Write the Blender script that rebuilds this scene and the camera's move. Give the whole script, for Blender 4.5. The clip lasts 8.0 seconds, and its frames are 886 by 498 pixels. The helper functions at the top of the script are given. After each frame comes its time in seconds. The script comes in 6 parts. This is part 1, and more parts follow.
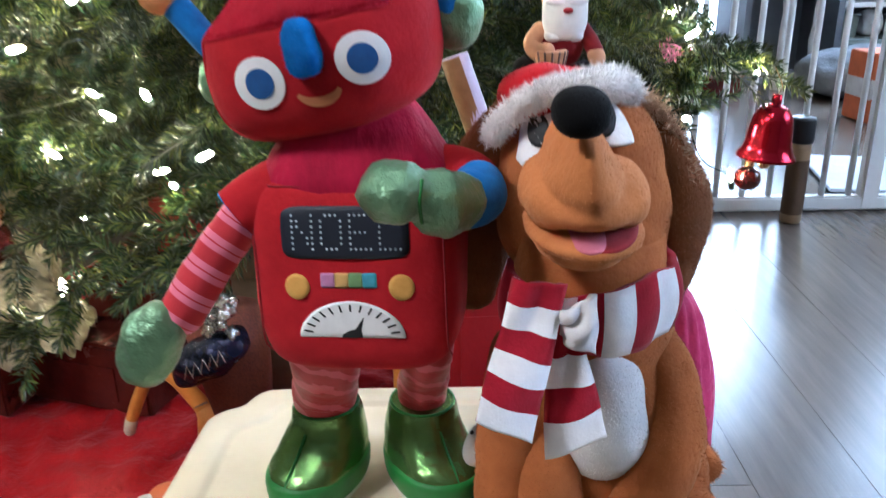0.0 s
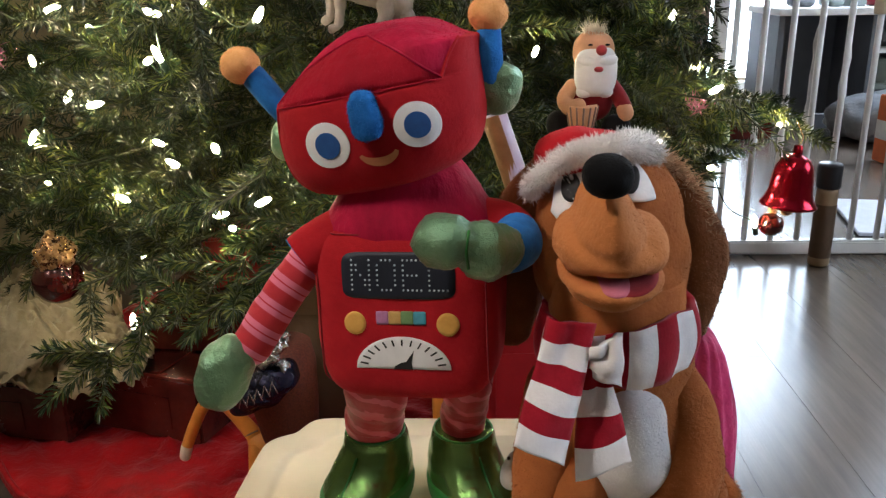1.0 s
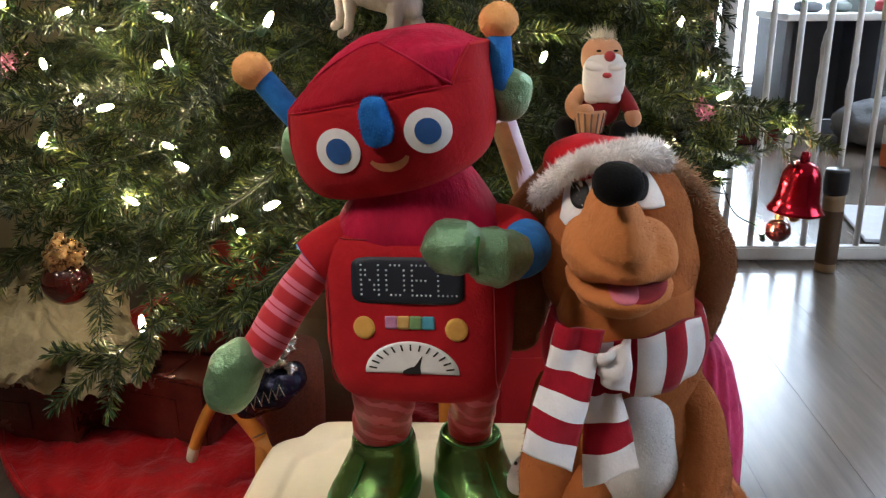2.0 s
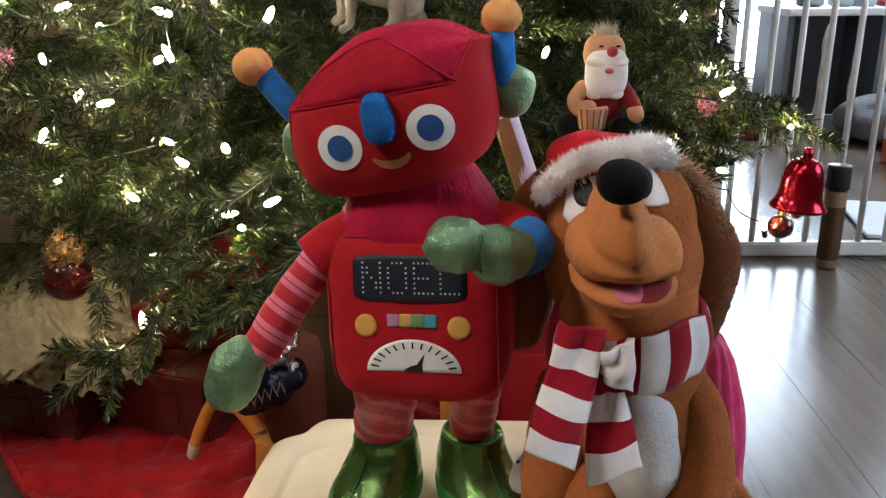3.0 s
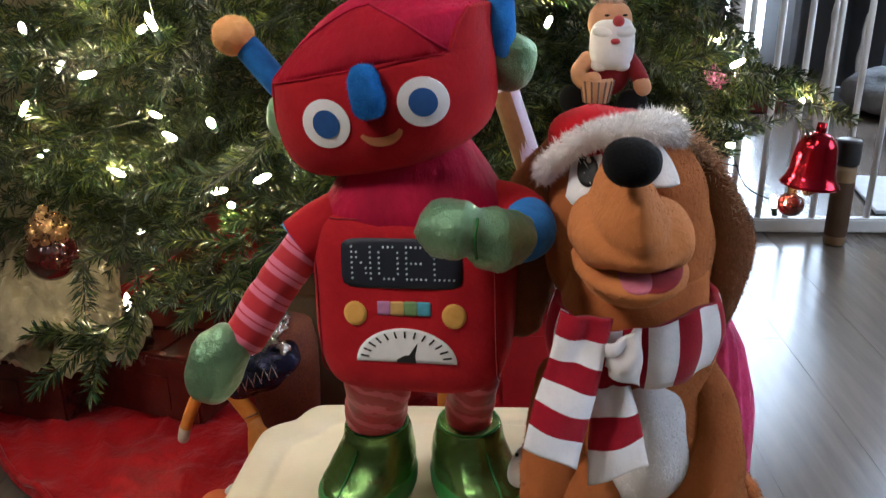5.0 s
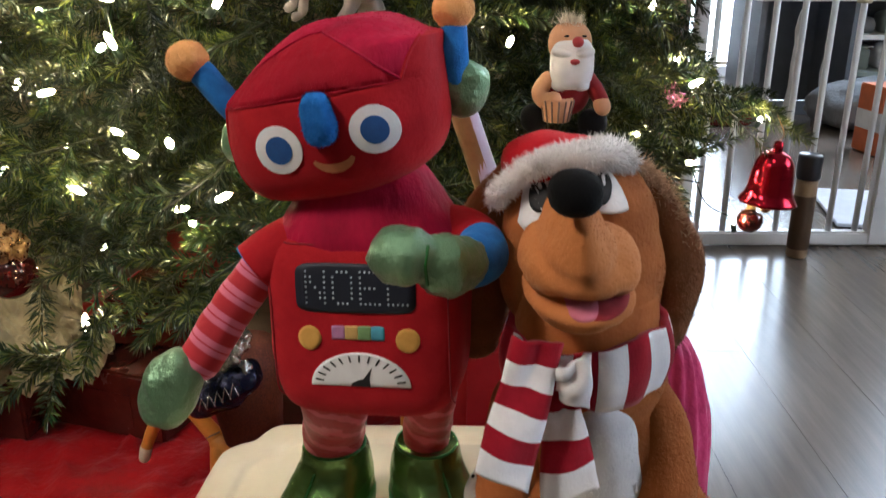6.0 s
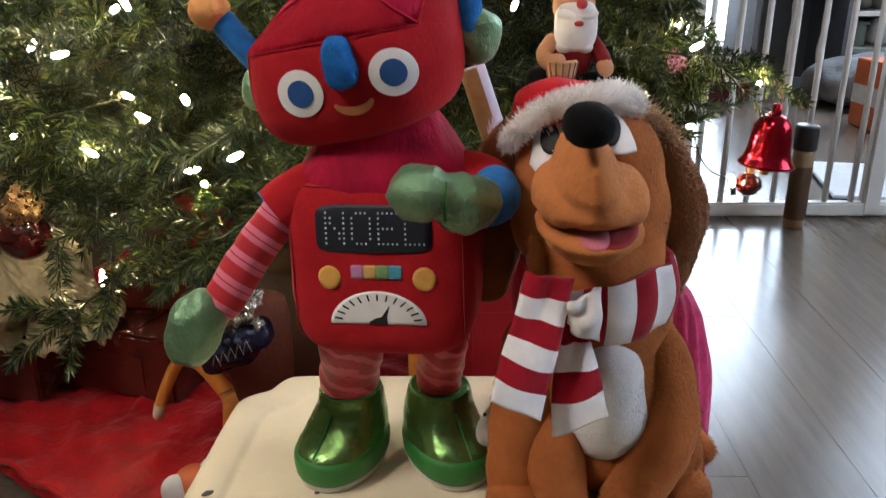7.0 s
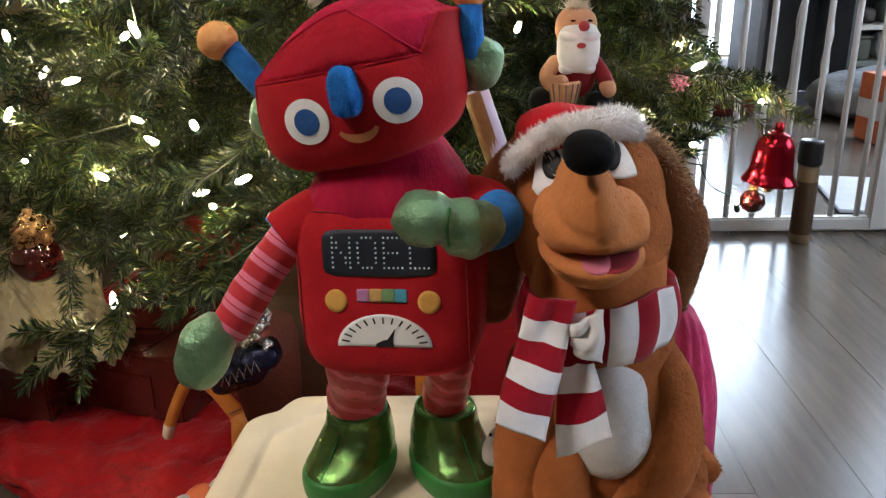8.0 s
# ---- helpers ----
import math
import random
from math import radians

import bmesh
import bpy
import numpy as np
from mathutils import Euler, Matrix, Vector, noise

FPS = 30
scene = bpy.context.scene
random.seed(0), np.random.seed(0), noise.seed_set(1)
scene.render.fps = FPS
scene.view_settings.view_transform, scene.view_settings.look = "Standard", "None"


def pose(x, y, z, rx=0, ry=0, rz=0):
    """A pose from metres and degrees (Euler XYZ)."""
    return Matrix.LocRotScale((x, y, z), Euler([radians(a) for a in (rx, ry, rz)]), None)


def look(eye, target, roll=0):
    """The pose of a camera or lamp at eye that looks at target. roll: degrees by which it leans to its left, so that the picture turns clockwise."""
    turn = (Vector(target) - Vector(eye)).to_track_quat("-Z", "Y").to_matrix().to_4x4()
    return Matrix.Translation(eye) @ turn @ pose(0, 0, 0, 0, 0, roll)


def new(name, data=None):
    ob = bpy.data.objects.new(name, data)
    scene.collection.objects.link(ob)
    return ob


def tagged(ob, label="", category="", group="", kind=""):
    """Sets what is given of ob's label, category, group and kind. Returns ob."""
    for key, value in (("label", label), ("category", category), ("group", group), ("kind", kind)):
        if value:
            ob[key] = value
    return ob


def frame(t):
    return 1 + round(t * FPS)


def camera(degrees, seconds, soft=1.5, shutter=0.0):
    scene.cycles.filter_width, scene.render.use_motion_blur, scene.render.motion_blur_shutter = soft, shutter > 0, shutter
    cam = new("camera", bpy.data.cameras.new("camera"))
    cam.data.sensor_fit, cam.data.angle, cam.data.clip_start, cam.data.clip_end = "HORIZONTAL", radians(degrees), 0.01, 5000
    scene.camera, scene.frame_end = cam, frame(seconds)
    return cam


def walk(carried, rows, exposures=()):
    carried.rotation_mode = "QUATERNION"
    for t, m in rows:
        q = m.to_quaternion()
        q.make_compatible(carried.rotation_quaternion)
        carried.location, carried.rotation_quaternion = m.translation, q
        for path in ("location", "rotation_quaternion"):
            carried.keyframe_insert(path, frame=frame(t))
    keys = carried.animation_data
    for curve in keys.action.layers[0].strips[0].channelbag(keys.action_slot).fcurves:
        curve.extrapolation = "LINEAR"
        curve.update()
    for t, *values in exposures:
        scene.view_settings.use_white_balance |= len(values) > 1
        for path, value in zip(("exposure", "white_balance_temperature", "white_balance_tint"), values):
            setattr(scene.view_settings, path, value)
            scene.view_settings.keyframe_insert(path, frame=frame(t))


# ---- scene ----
cam = camera(56.0, 8.0, soft=1.3, shutter=0.35)
PATH = [
    (0, (0.001, -0.01, 0.554), (0.001, 1.856, -0.166), -0.8),
    (0.5, (0.001, -0.067, 0.578), (-0.058, 1.834, -0.04), -1.4),
    (1, (-0.006, -0.063, 0.577), (-0.079, 1.832, -0.056), -1.0),
    (1.5, (-0.008, -0.065, 0.579), (-0.09, 1.834, -0.044), -0.8),
    (3, (-0.01, -0.061, 0.58), (-0.095, 1.833, -0.059), -0.7),
    (3.5, (-0.005, -0.036, 0.606), (-0.059, 1.868, -0.005), -0.8),
    (4, (-0.005, -0.031, 0.587), (-0.06, 1.849, -0.093), -0.4),
    (4.2, (-0.01, -0.033, 0.564), (-0.099, 1.821, -0.182), -1.0),
    (5.3, (-0.002, -0.02, 0.586), (-0.091, 1.863, -0.083), -0.6),
    (5.5, (0.006, -0.011, 0.592), (-0.09, 1.877, -0.062), -0.8),
    (6, (0.005, -0.028, 0.585), (-0.023, 1.852, -0.096), -0.1),
    (6.5, (-0.002, -0.049, 0.555), (-0.029, 1.803, -0.201), -0.5),
    (7, (-0.006, -0.055, 0.568), (-0.024, 1.812, -0.149), -0.2),
    (7.5, (-0.009, -0.054, 0.578), (-0.037, 1.832, -0.087), -0.4),
    (8, (-0.004, -0.061, 0.576), (-0.04, 1.818, -0.108), -0.8),
]
EXPOSURES = [(0, 0.48, 5000, 8), (0.3, 0.26, 5200, 9), (0.6, -0.14, 5500, 10), (1.0, -0.12, 5980, 10), (4.0, -0.12, 5980, 10), (5.3, -0.12, 5650, 10), (6.0, -0.12, 5900, 10), (8.0, -0.12, 5980, 10)]
walk(cam, [(t, look(eye, target, roll)) for t, eye, target, roll in PATH], EXPOSURES)

# ---- world and lights ----
world = bpy.data.worlds.new("world")
scene.world = world
world.use_nodes = True
wn = world.node_tree.nodes
sky = wn.new("ShaderNodeTexSky")
sky.sky_type = "NISHITA"
sky.sun_disc = False
sky.sun_elevation, sky.sun_rotation = radians(18), radians(60)
world.node_tree.links.new(sky.outputs[0], wn["Background"].inputs[0])
wn["Background"].inputs[1].default_value = 0.12


def area_lamp(name, m, w, h, power, color, spread=180):
    data = bpy.data.lights.new(name, "AREA")
    data.shape, data.size, data.size_y, data.energy, data.color = "RECTANGLE", w, h, power, color
    ob = new(name, data)
    data.spread = radians(spread)
    ob.matrix_world = m
    return ob


# daylight in the far glass door, daylight in the side window, one warm ceiling lamp
area_lamp("far_daylight", look((1.3, 3.93, 1.05), (1.2, 0, 0.9)), 0.75, 1.9, 44, (0.72, 0.86, 1.0))
area_lamp("side_daylight", look((2.33, 0.5, 1.45), (0, 0.5, 1.0)), 1.3, 1.2, 1.4, (0.80, 0.89, 1.0))
# fill lamp added to brighten the next room, no known source
area_lamp("next_room_fill", look((2.33, 3.0, 1.45), (0.8, 2.6, 0.3)), 1.1, 1.2, 46, (0.75, 0.87, 1.0))
area_lamp("ceiling_glow", look((-0.25, -0.25, 2.28), (-0.1, 0.35, 0)), 0.26, 0.26, 5.4, (1.0, 0.88, 0.72))
area_lamp("floor_lamp_glow", look((-1.05, -0.10, 1.62), (-0.02, 0.45, 0.36)), 0.28, 0.28, 3.5, (1.0, 0.86, 0.69), 80)

# ---- materials ----


def node_material(name):
    m = bpy.data.materials.new(name)
    m.use_nodes = True
    nt = m.node_tree
    return m, nt, nt.nodes["Principled BSDF"]


def surface(name, color, color2=None, scale=20.0, rough=0.6, metal=0.0, sheen=0.00, bump=0.0, bump_scale=200.0, fine=0.0,
            fine_scale=900.0, per_object=0.0, coat=0.0, spec=0.5, stretch=(1, 1, 1), sss=0.0, sheen_tint=None):
    """A surface with colour variation at a broad scale, relief at two scales and varied gloss."""
    m, nt, b = node_material(name)
    n, l = nt.nodes, nt.links
    tc = n.new("ShaderNodeTexCoord")
    mp = n.new("ShaderNodeMapping")
    mp.inputs["Scale"].default_value = stretch
    l.new(tc.outputs["Object"], mp.inputs[0])
    nz = n.new("ShaderNodeTexNoise")
    nz.inputs["Scale"].default_value, nz.inputs["Detail"].default_value, nz.inputs["Roughness"].default_value = scale, 6, 0.65
    l.new(mp.outputs[0], nz.inputs["Vector"])
    ramp = n.new("ShaderNodeValToRGB")
    c2 = color2 or tuple(c * 0.72 for c in color)
    ramp.color_ramp.elements[0].position, ramp.color_ramp.elements[1].position = 0.32, 0.68
    ramp.color_ramp.elements[0].color, ramp.color_ramp.elements[1].color = (*c2, 1), (*color, 1)
    l.new(nz.outputs["Fac"], ramp.inputs[0])
    out = ramp.outputs[0]
    if per_object:
        oi = n.new("ShaderNodeObjectInfo")
        hs = n.new("ShaderNodeHueSaturation")
        mr = n.new("ShaderNodeMapRange")
        mr.inputs["To Min"].default_value, mr.inputs["To Max"].default_value = 1 - per_object, 1 + per_object
        l.new(oi.outputs["Random"], mr.inputs["Value"])
        l.new(mr.outputs[0], hs.inputs["Value"])
        l.new(out, hs.inputs["Color"])
        out = hs.outputs[0]
    l.new(out, b.inputs["Base Color"])
    rr = n.new("ShaderNodeMapRange")
    rr.inputs["To Min"].default_value, rr.inputs["To Max"].default_value = max(0.02, rough - 0.08), min(1, rough + 0.08)
    l.new(nz.outputs["Fac"], rr.inputs["Value"])
    l.new(rr.outputs[0], b.inputs["Roughness"])
    b.inputs["Metallic"].default_value = metal
    b.inputs["Specular IOR Level"].default_value = 0.18 if sheen else spec
    b.inputs["Sheen Weight"].default_value = sheen
    b.inputs["Sheen Roughness"].default_value = 0.45
    if sheen_tint:
        b.inputs["Sheen Tint"].default_value = (*sheen_tint, 1)
    b.inputs["Coat Weight"].default_value = coat
    if sss:
        b.inputs["Subsurface Weight"].default_value = sss
        b.inputs["Subsurface Radius"].default_value = (0.004, 0.003, 0.002)
    last = None
    for strength, s in ((bump, bump_scale), (fine, fine_scale)):
        if strength:
            t2 = n.new("ShaderNodeTexNoise")
            t2.inputs["Scale"].default_value, t2.inputs["Detail"].default_value = s, 4
            l.new(mp.outputs[0], t2.inputs["Vector"])
            bp = n.new("ShaderNodeBump")
            bp.inputs["Strength"].default_value, bp.inputs["Distance"].default_value = strength, 0.6 / s
            l.new(t2.outputs["Fac"], bp.inputs["Height"])
            if last:
                l.new(last.outputs[0], bp.inputs["Normal"])
            last = bp
    if last:
        l.new(last.outputs[0], b.inputs["Normal"])
    return m


def lame(name, color, color2, metal, rough, scale, crease, weave):
    """Woven metallic cloth: bright threads in a small cell pattern over soft creases."""
    m, nt, b = node_material(name)
    n, l = nt.nodes, nt.links
    tc = n.new("ShaderNodeTexCoord")
    vo = n.new("ShaderNodeTexVoronoi")
    vo.inputs["Scale"].default_value = scale
    l.new(tc.outputs["Object"], vo.inputs["Vector"])
    nz = n.new("ShaderNodeTexNoise")
    nz.inputs["Scale"].default_value, nz.inputs["Detail"].default_value = 70, 5
    l.new(tc.outputs["Object"], nz.inputs["Vector"])
    mix = n.new("ShaderNodeMix")
    mix.data_type = "RGBA"
    mix.inputs["A"].default_value, mix.inputs["B"].default_value = (*color2, 1), (*color, 1)
    l.new(nz.outputs["Fac"], mix.inputs["Factor"])
    l.new(mix.outputs["Result"], b.inputs["Base Color"])
    b.inputs["Metallic"].default_value, b.inputs["Roughness"].default_value = metal, rough
    b1, b2 = n.new("ShaderNodeBump"), n.new("ShaderNodeBump")
    b1.inputs["Strength"].default_value, b1.inputs["Distance"].default_value = crease, 0.006
    b2.inputs["Strength"].default_value, b2.inputs["Distance"].default_value = weave, 0.0005
    l.new(nz.outputs["Fac"], b1.inputs["Height"])
    l.new(vo.outputs["Distance"], b2.inputs["Height"])
    l.new(b1.outputs[0], b2.inputs["Normal"])
    l.new(b2.outputs[0], b.inputs["Normal"])
    return m


def banded(name, color, color2, axis, period, share, wobble, rough=0.8, line=None, phase=0.0):
    """Cloth woven or printed with stripes across an axis."""
    m, nt, b = node_material(name)
    n, l = nt.nodes, nt.links
    tc = n.new("ShaderNodeTexCoord")
    nz = n.new("ShaderNodeTexNoise")
    nz.inputs["Scale"].default_value, nz.inputs["Detail"].default_value = 38, 3
    l.new(tc.outputs["Object"], nz.inputs["Vector"])
    dot = n.new("ShaderNodeVectorMath")
    dot.operation = "DOT_PRODUCT"
    dot.inputs[1].default_value = tuple(c / period for c in axis)
    l.new(tc.outputs["Object"], dot.inputs[0])
    wob = n.new("ShaderNodeMath")
    wob.operation = "MULTIPLY_ADD"
    wob.inputs[1].default_value = wobble
    l.new(nz.outputs["Fac"], wob.inputs[0])
    l.new(dot.outputs["Value"], wob.inputs[2])
    add = n.new("ShaderNodeMath")
    add.operation = "ADD"
    add.inputs[1].default_value = 100.0 + phase
    l.new(wob.outputs[0], add.inputs[0])
    fr = n.new("ShaderNodeMath")
    fr.operation = "FRACT"
    l.new(add.outputs[0], fr.inputs[0])
    ramp = n.new("ShaderNodeValToRGB")
    ramp.color_ramp.interpolation = "LINEAR"
    e = ramp.color_ramp.elements
    e[0].position, e[0].color = 0.0, (*color, 1)
    e[1].position, e[1].color = 1.0, (*color, 1)
    for p, c in ((0.02, color2), (share - 0.03, color2), (share + 0.01, color)):
        k = e.new(p)
        k.color = (*c, 1)
    if line:
        for p, c in ((share * 0.45, color2), (share * 0.48, color), (share * 0.56, color), (share * 0.59, color2)):
            k = e.new(p)
            k.color = (*c, 1)
    l.new(fr.outputs[0], ramp.inputs[0])
    l.new(ramp.outputs[0], b.inputs["Base Color"])
    b.inputs["Roughness"].default_value, b.inputs["Sheen Weight"].default_value = rough, 0.08
    t2 = n.new("ShaderNodeTexNoise")
    t2.inputs["Scale"].default_value, t2.inputs["Detail"].default_value = 900, 3
    l.new(tc.outputs["Object"], t2.inputs["Vector"])
    b1, b2 = n.new("ShaderNodeBump"), n.new("ShaderNodeBump")
    b1.inputs["Strength"].default_value, b1.inputs["Distance"].default_value = 0.35, 0.006
    b2.inputs["Strength"].default_value, b2.inputs["Distance"].default_value = 0.35, 0.0006
    l.new(nz.outputs["Fac"], b1.inputs["Height"])
    l.new(t2.outputs["Fac"], b2.inputs["Height"])
    l.new(b1.outputs[0], b2.inputs["Normal"])
    l.new(b2.outputs[0], b.inputs["Normal"])
    return m


def glow(name, color, strength):
    m, nt, b = node_material(name)
    b.inputs["Base Color"].default_value = (*color, 1)
    b.inputs["Emission Color"].default_value = (*color, 1)
    b.inputs["Emission Strength"].default_value = strength
    return m


def glass(name, color, rough=0.02):
    m, nt, b = node_material(name)
    b.inputs["Base Color"].default_value = (*color, 1)
    b.inputs["Transmission Weight"].default_value, b.inputs["Roughness"].default_value, b.inputs["IOR"].default_value = 0.95, rough, 1.45
    return m


FELT = surface("red_felt", (0.46, 0.013, 0.020), (0.36, 0.008, 0.015), 60, 0.9, sheen=0.11, bump=0.25, bump_scale=260, fine=0.45, fine_scale=1300, sheen_tint=(1, 0.3, 0.3))
VELVET = surface("crimson_velvet", (0.58, 0.008, 0.060), (0.28, 0.003, 0.026), 28, 0.75, sheen=0.10, bump=0.5, bump_scale=120, fine=0.5, fine_scale=900, sheen_tint=(1, 0.25, 0.4), stretch=(1, 1, 0.4))
VISOR = surface("dark_red_velvet", (0.46, 0.007, 0.026), (0.30, 0.004, 0.016), 34, 0.8, sheen=0.10, bump=0.5, bump_scale=120, fine=0.5, fine_scale=900, sheen_tint=(1, 0.25, 0.3), stretch=(1, 1, 0.4))
SEAM = surface("dark_red_seam", (0.30, 0.010, 0.018), None, 200, 0.9)
BLUE = surface("blue_plush", (0.034, 0.215, 0.62), (0.018, 0.130, 0.44), 120, 0.9, fine=0.6, fine_scale=1500, sheen=0.16, bump=0.5, bump_scale=700, sheen_tint=(0.4, 0.65, 1))
ORANGE_FELT = surface("orange_felt", (0.92, 0.50, 0.20), (0.82, 0.40, 0.14), 160, 0.95, fine=0.6, fine_scale=1500, sheen=0.18, bump=0.7, bump_scale=500, sheen_tint=(1, 0.8, 0.5))
ARM_STRIPES = banded("arm_stripes", (0.47, 0.016, 0.028), (0.66, 0.16, 0.25), (-0.594, -0.290, -0.751), 0.0165, 0.52, 0.10, 0.85, True)
LEG_STRIPES = banded("leg_stripes", (0.42, 0.014, 0.026), (0.62, 0.090, 0.140), (0.42, 0.15, 0.89), 0.0150, 0.34, 1.9, 0.42)
STRIPE_RED = surface("red_stripe_cloth", (0.24, 0.014, 0.018), (0.18, 0.009, 0.013), 120, 0.85, sheen=0.09, bump=0.25, bump_scale=500)
GREEN_LAME = lame("green_lame", (0.27, 0.43, 0.26), (0.12, 0.26, 0.14), 0.50, 0.28, 1150.0, 1.0, 0.5)
GREEN_SHOE = lame("green_foil_cloth", (0.28, 0.44, 0.15), (0.08, 0.22, 0.06), 0.80, 0.22, 1300.0, 0.30, 0.15)
GREEN_BAND = surface("green_rubber_cloth", (0.030, 0.21, 0.035), (0.022, 0.16, 0.026), 60, 0.45)
WHITE_FELT = surface("white_felt", (0.87, 0.86, 0.88), (0.79, 0.78, 0.80), 90, 0.9, sheen=0.07, bump=0.25, bump_scale=800)
SOLE = surface("white_sole", (0.74, 0.72, 0.68), (0.6, 0.58, 0.54), 60, 0.6)
EYE_BLUE = surface("printed_blue", (0.022, 0.10, 0.33), (0.016, 0.075, 0.26), 150, 0.75, bump=0.15, bump_scale=900)
TAN = surface("tan_print", (0.62, 0.24, 0.10), (0.52, 0.19, 0.08), 150, 0.85)
YELLOW = surface("mustard_felt", (0.78, 0.43, 0.10), (0.68, 0.35, 0.07), 150, 0.85, bump=0.2, bump_scale=900)
NAVY = surface("dark_screen_print", (0.010, 0.014, 0.028), (0.006, 0.009, 0.020), 150, 0.6, bump=0.2, bump_scale=900)
DOT = surface("silver_dot_print", (0.62, 0.68, 0.74), (0.42, 0.48, 0.55), 500, 0.4, metal=0.2)
BLACK = surface("black_print", (0.012, 0.012, 0.014), None, 100, 0.7)
LILAC, SAND, SAGE, TEAL = (surface(n, c, None, 120, 0.85) for n, c in (
    ("lilac_print", (0.55, 0.24, 0.46)), ("sand_print", (0.68, 0.42, 0.14)), ("sage_print", (0.22, 0.38, 0.16)), ("teal_print", (0.09, 0.36, 0.50))))
DOG = surface("caramel_plush", (0.45, 0.145, 0.042), (0.33, 0.098, 0.026), 38, 0.95, sheen=0.16, bump=0.45, bump_scale=320, fine=0.5, fine_scale=1500, sheen_tint=(1, 0.7, 0.4))
DOG_LIGHT = surface("light_caramel_plush", (0.60, 0.222, 0.072), (0.49, 0.170, 0.052), 38, 0.95, sheen=0.16, bump=0.4, bump_scale=320, fine=0.5, fine_scale=1500, sheen_tint=(1, 0.75, 0.5))
DOG_DARK = surface("brown_ear_plush", (0.24, 0.090, 0.032), (0.16, 0.056, 0.020), 38, 0.95, sheen=0.16, bump=0.5, bump_scale=320, fine=0.5, fine_scale=1500, sheen_tint=(1, 0.7, 0.5))
NOSE = surface("black_velour", (0.006, 0.006, 0.007), (0.004, 0.004, 0.005), 90, 0.95, sheen=0.05, bump=0.5, bump_scale=700)
LIP = surface("dark_red_velour", (0.36, 0.030, 0.038), (0.26, 0.018, 0.024), 90, 0.9, sheen=0.09, bump=0.3, bump_scale=700)
TONGUE = surface("pink_velour", (0.60, 0.18, 0.25), (0.50, 0.13, 0.19), 90, 0.9, sheen=0.09, bump=0.3, bump_scale=700)
BELLY = surface("white_short_plush", (0.76, 0.75, 0.76), (0.66, 0.65, 0.67), 60, 0.95, sheen=0.14, bump=0.4, bump_scale=500)
FUR = surface("white_long_fur", (0.95, 0.93, 0.93), (0.90, 0.88, 0.88), 90, 0.9, sheen=0.5)
EAR_FUR = surface("tan_long_fur", (0.64, 0.44, 0.29), (0.54, 0.34, 0.21), 90, 0.9, sheen=0.14)
HAT = surface("red_plush", (0.55, 0.010, 0.020), (0.42, 0.006, 0.014), 60, 0.9, sheen=0.18, bump=0.3, bump_scale=400, sheen_tint=(1, 0.4, 0.4))
SCARF_RED = surface("scarf_red_fleece", (0.38, 0.010, 0.026), (0.29, 0.007, 0.018), 80, 0.9, sheen=0.11, bump=0.3, bump_scale=600, fine=0.3, fine_scale=1800)
SCARF_WHITE = surface("scarf_white_fleece", (0.90, 0.88, 0.90), (0.80, 0.78, 0.81), 80, 0.9, sheen=0.11, bump=0.3, bump_scale=600, fine=0.3, fine_scale=1800)
STOOL = surface("cream_plastic", (0.74, 0.65, 0.50), (0.66, 0.57, 0.43), 14, 0.42, bump=0.08, bump_scale=500, fine=0.1, fine_scale=1500)
SCUFF = surface("dark_scuff", (0.08, 0.06, 0.05), None, 60, 0.8)
BARK = surface("brown_wire_bark", (0.040, 0.042, 0.018), (0.022, 0.026, 0.011), 60, 0.85, bump=0.6, bump_scale=200)
WIRE = surface("dark_green_wire", (0.012, 0.035, 0.014), None, 60, 0.5)
BULB = glow("warm_bulb", (1.0, 0.80, 0.46), 290.0)
WALL = surface("cream_wall_paint", (0.38, 0.30, 0.185), (0.33, 0.255, 0.155), 3, 0.8, bump=0.12, bump_scale=160)
CEIL = surface("ceiling_paint", (0.42, 0.39, 0.36), (0.38, 0.35, 0.32), 4, 0.9, bump=0.15, bump_scale=120)
TRIM = surface("brown_trim_wood", (0.24, 0.15, 0.12), (0.18, 0.11, 0.09), 8, 0.5, stretch=(8, 8, 1), bump=0.1, bump_scale=60)
WOOD = surface("laminate_oak", (0.132, 0.103, 0.081), (0.098, 0.076, 0.060), 7, 0.22, bump=0.02, bump_scale=40, per_object=0.10, coat=0.0, stretch=(9, 0.7, 1), spec=0.6)
JOINT = surface("dark_joint", (0.13, 0.105, 0.09), None, 20, 0.8)
GATE = surface("white_enamel", (0.72, 0.71, 0.70), (0.66, 0.65, 0.64), 20, 0.35)
GATE_CAP = surface("cream_latch_plastic", (0.66, 0.58, 0.40), None, 20, 0.5)
SATIN_RED = surface("red_satin", (0.37, 0.010, 0.013), (0.24, 0.005, 0.009), 12, 0.34, sheen=0.09, bump=0.40, bump_scale=24, fine=0.15, fine_scale=300)
# dark red paper, deepened further with the shade under the boughs
GIFT_DARK = surface("dark_red_foil_paper", (0.115, 0.018, 0.013), (0.045, 0.010, 0.008), 16, 0.25, bump=0.15, bump_scale=40)
GIFT_RED = surface("bright_red_paper", (0.40, 0.012, 0.016), (0.30, 0.008, 0.012), 12, 0.5, bump=0.15, bump_scale=40)
KRAFT = surface("brown_paper", (0.10, 0.055, 0.026), (0.07, 0.038, 0.018), 14, 0.7, bump=0.2, bump_scale=60)
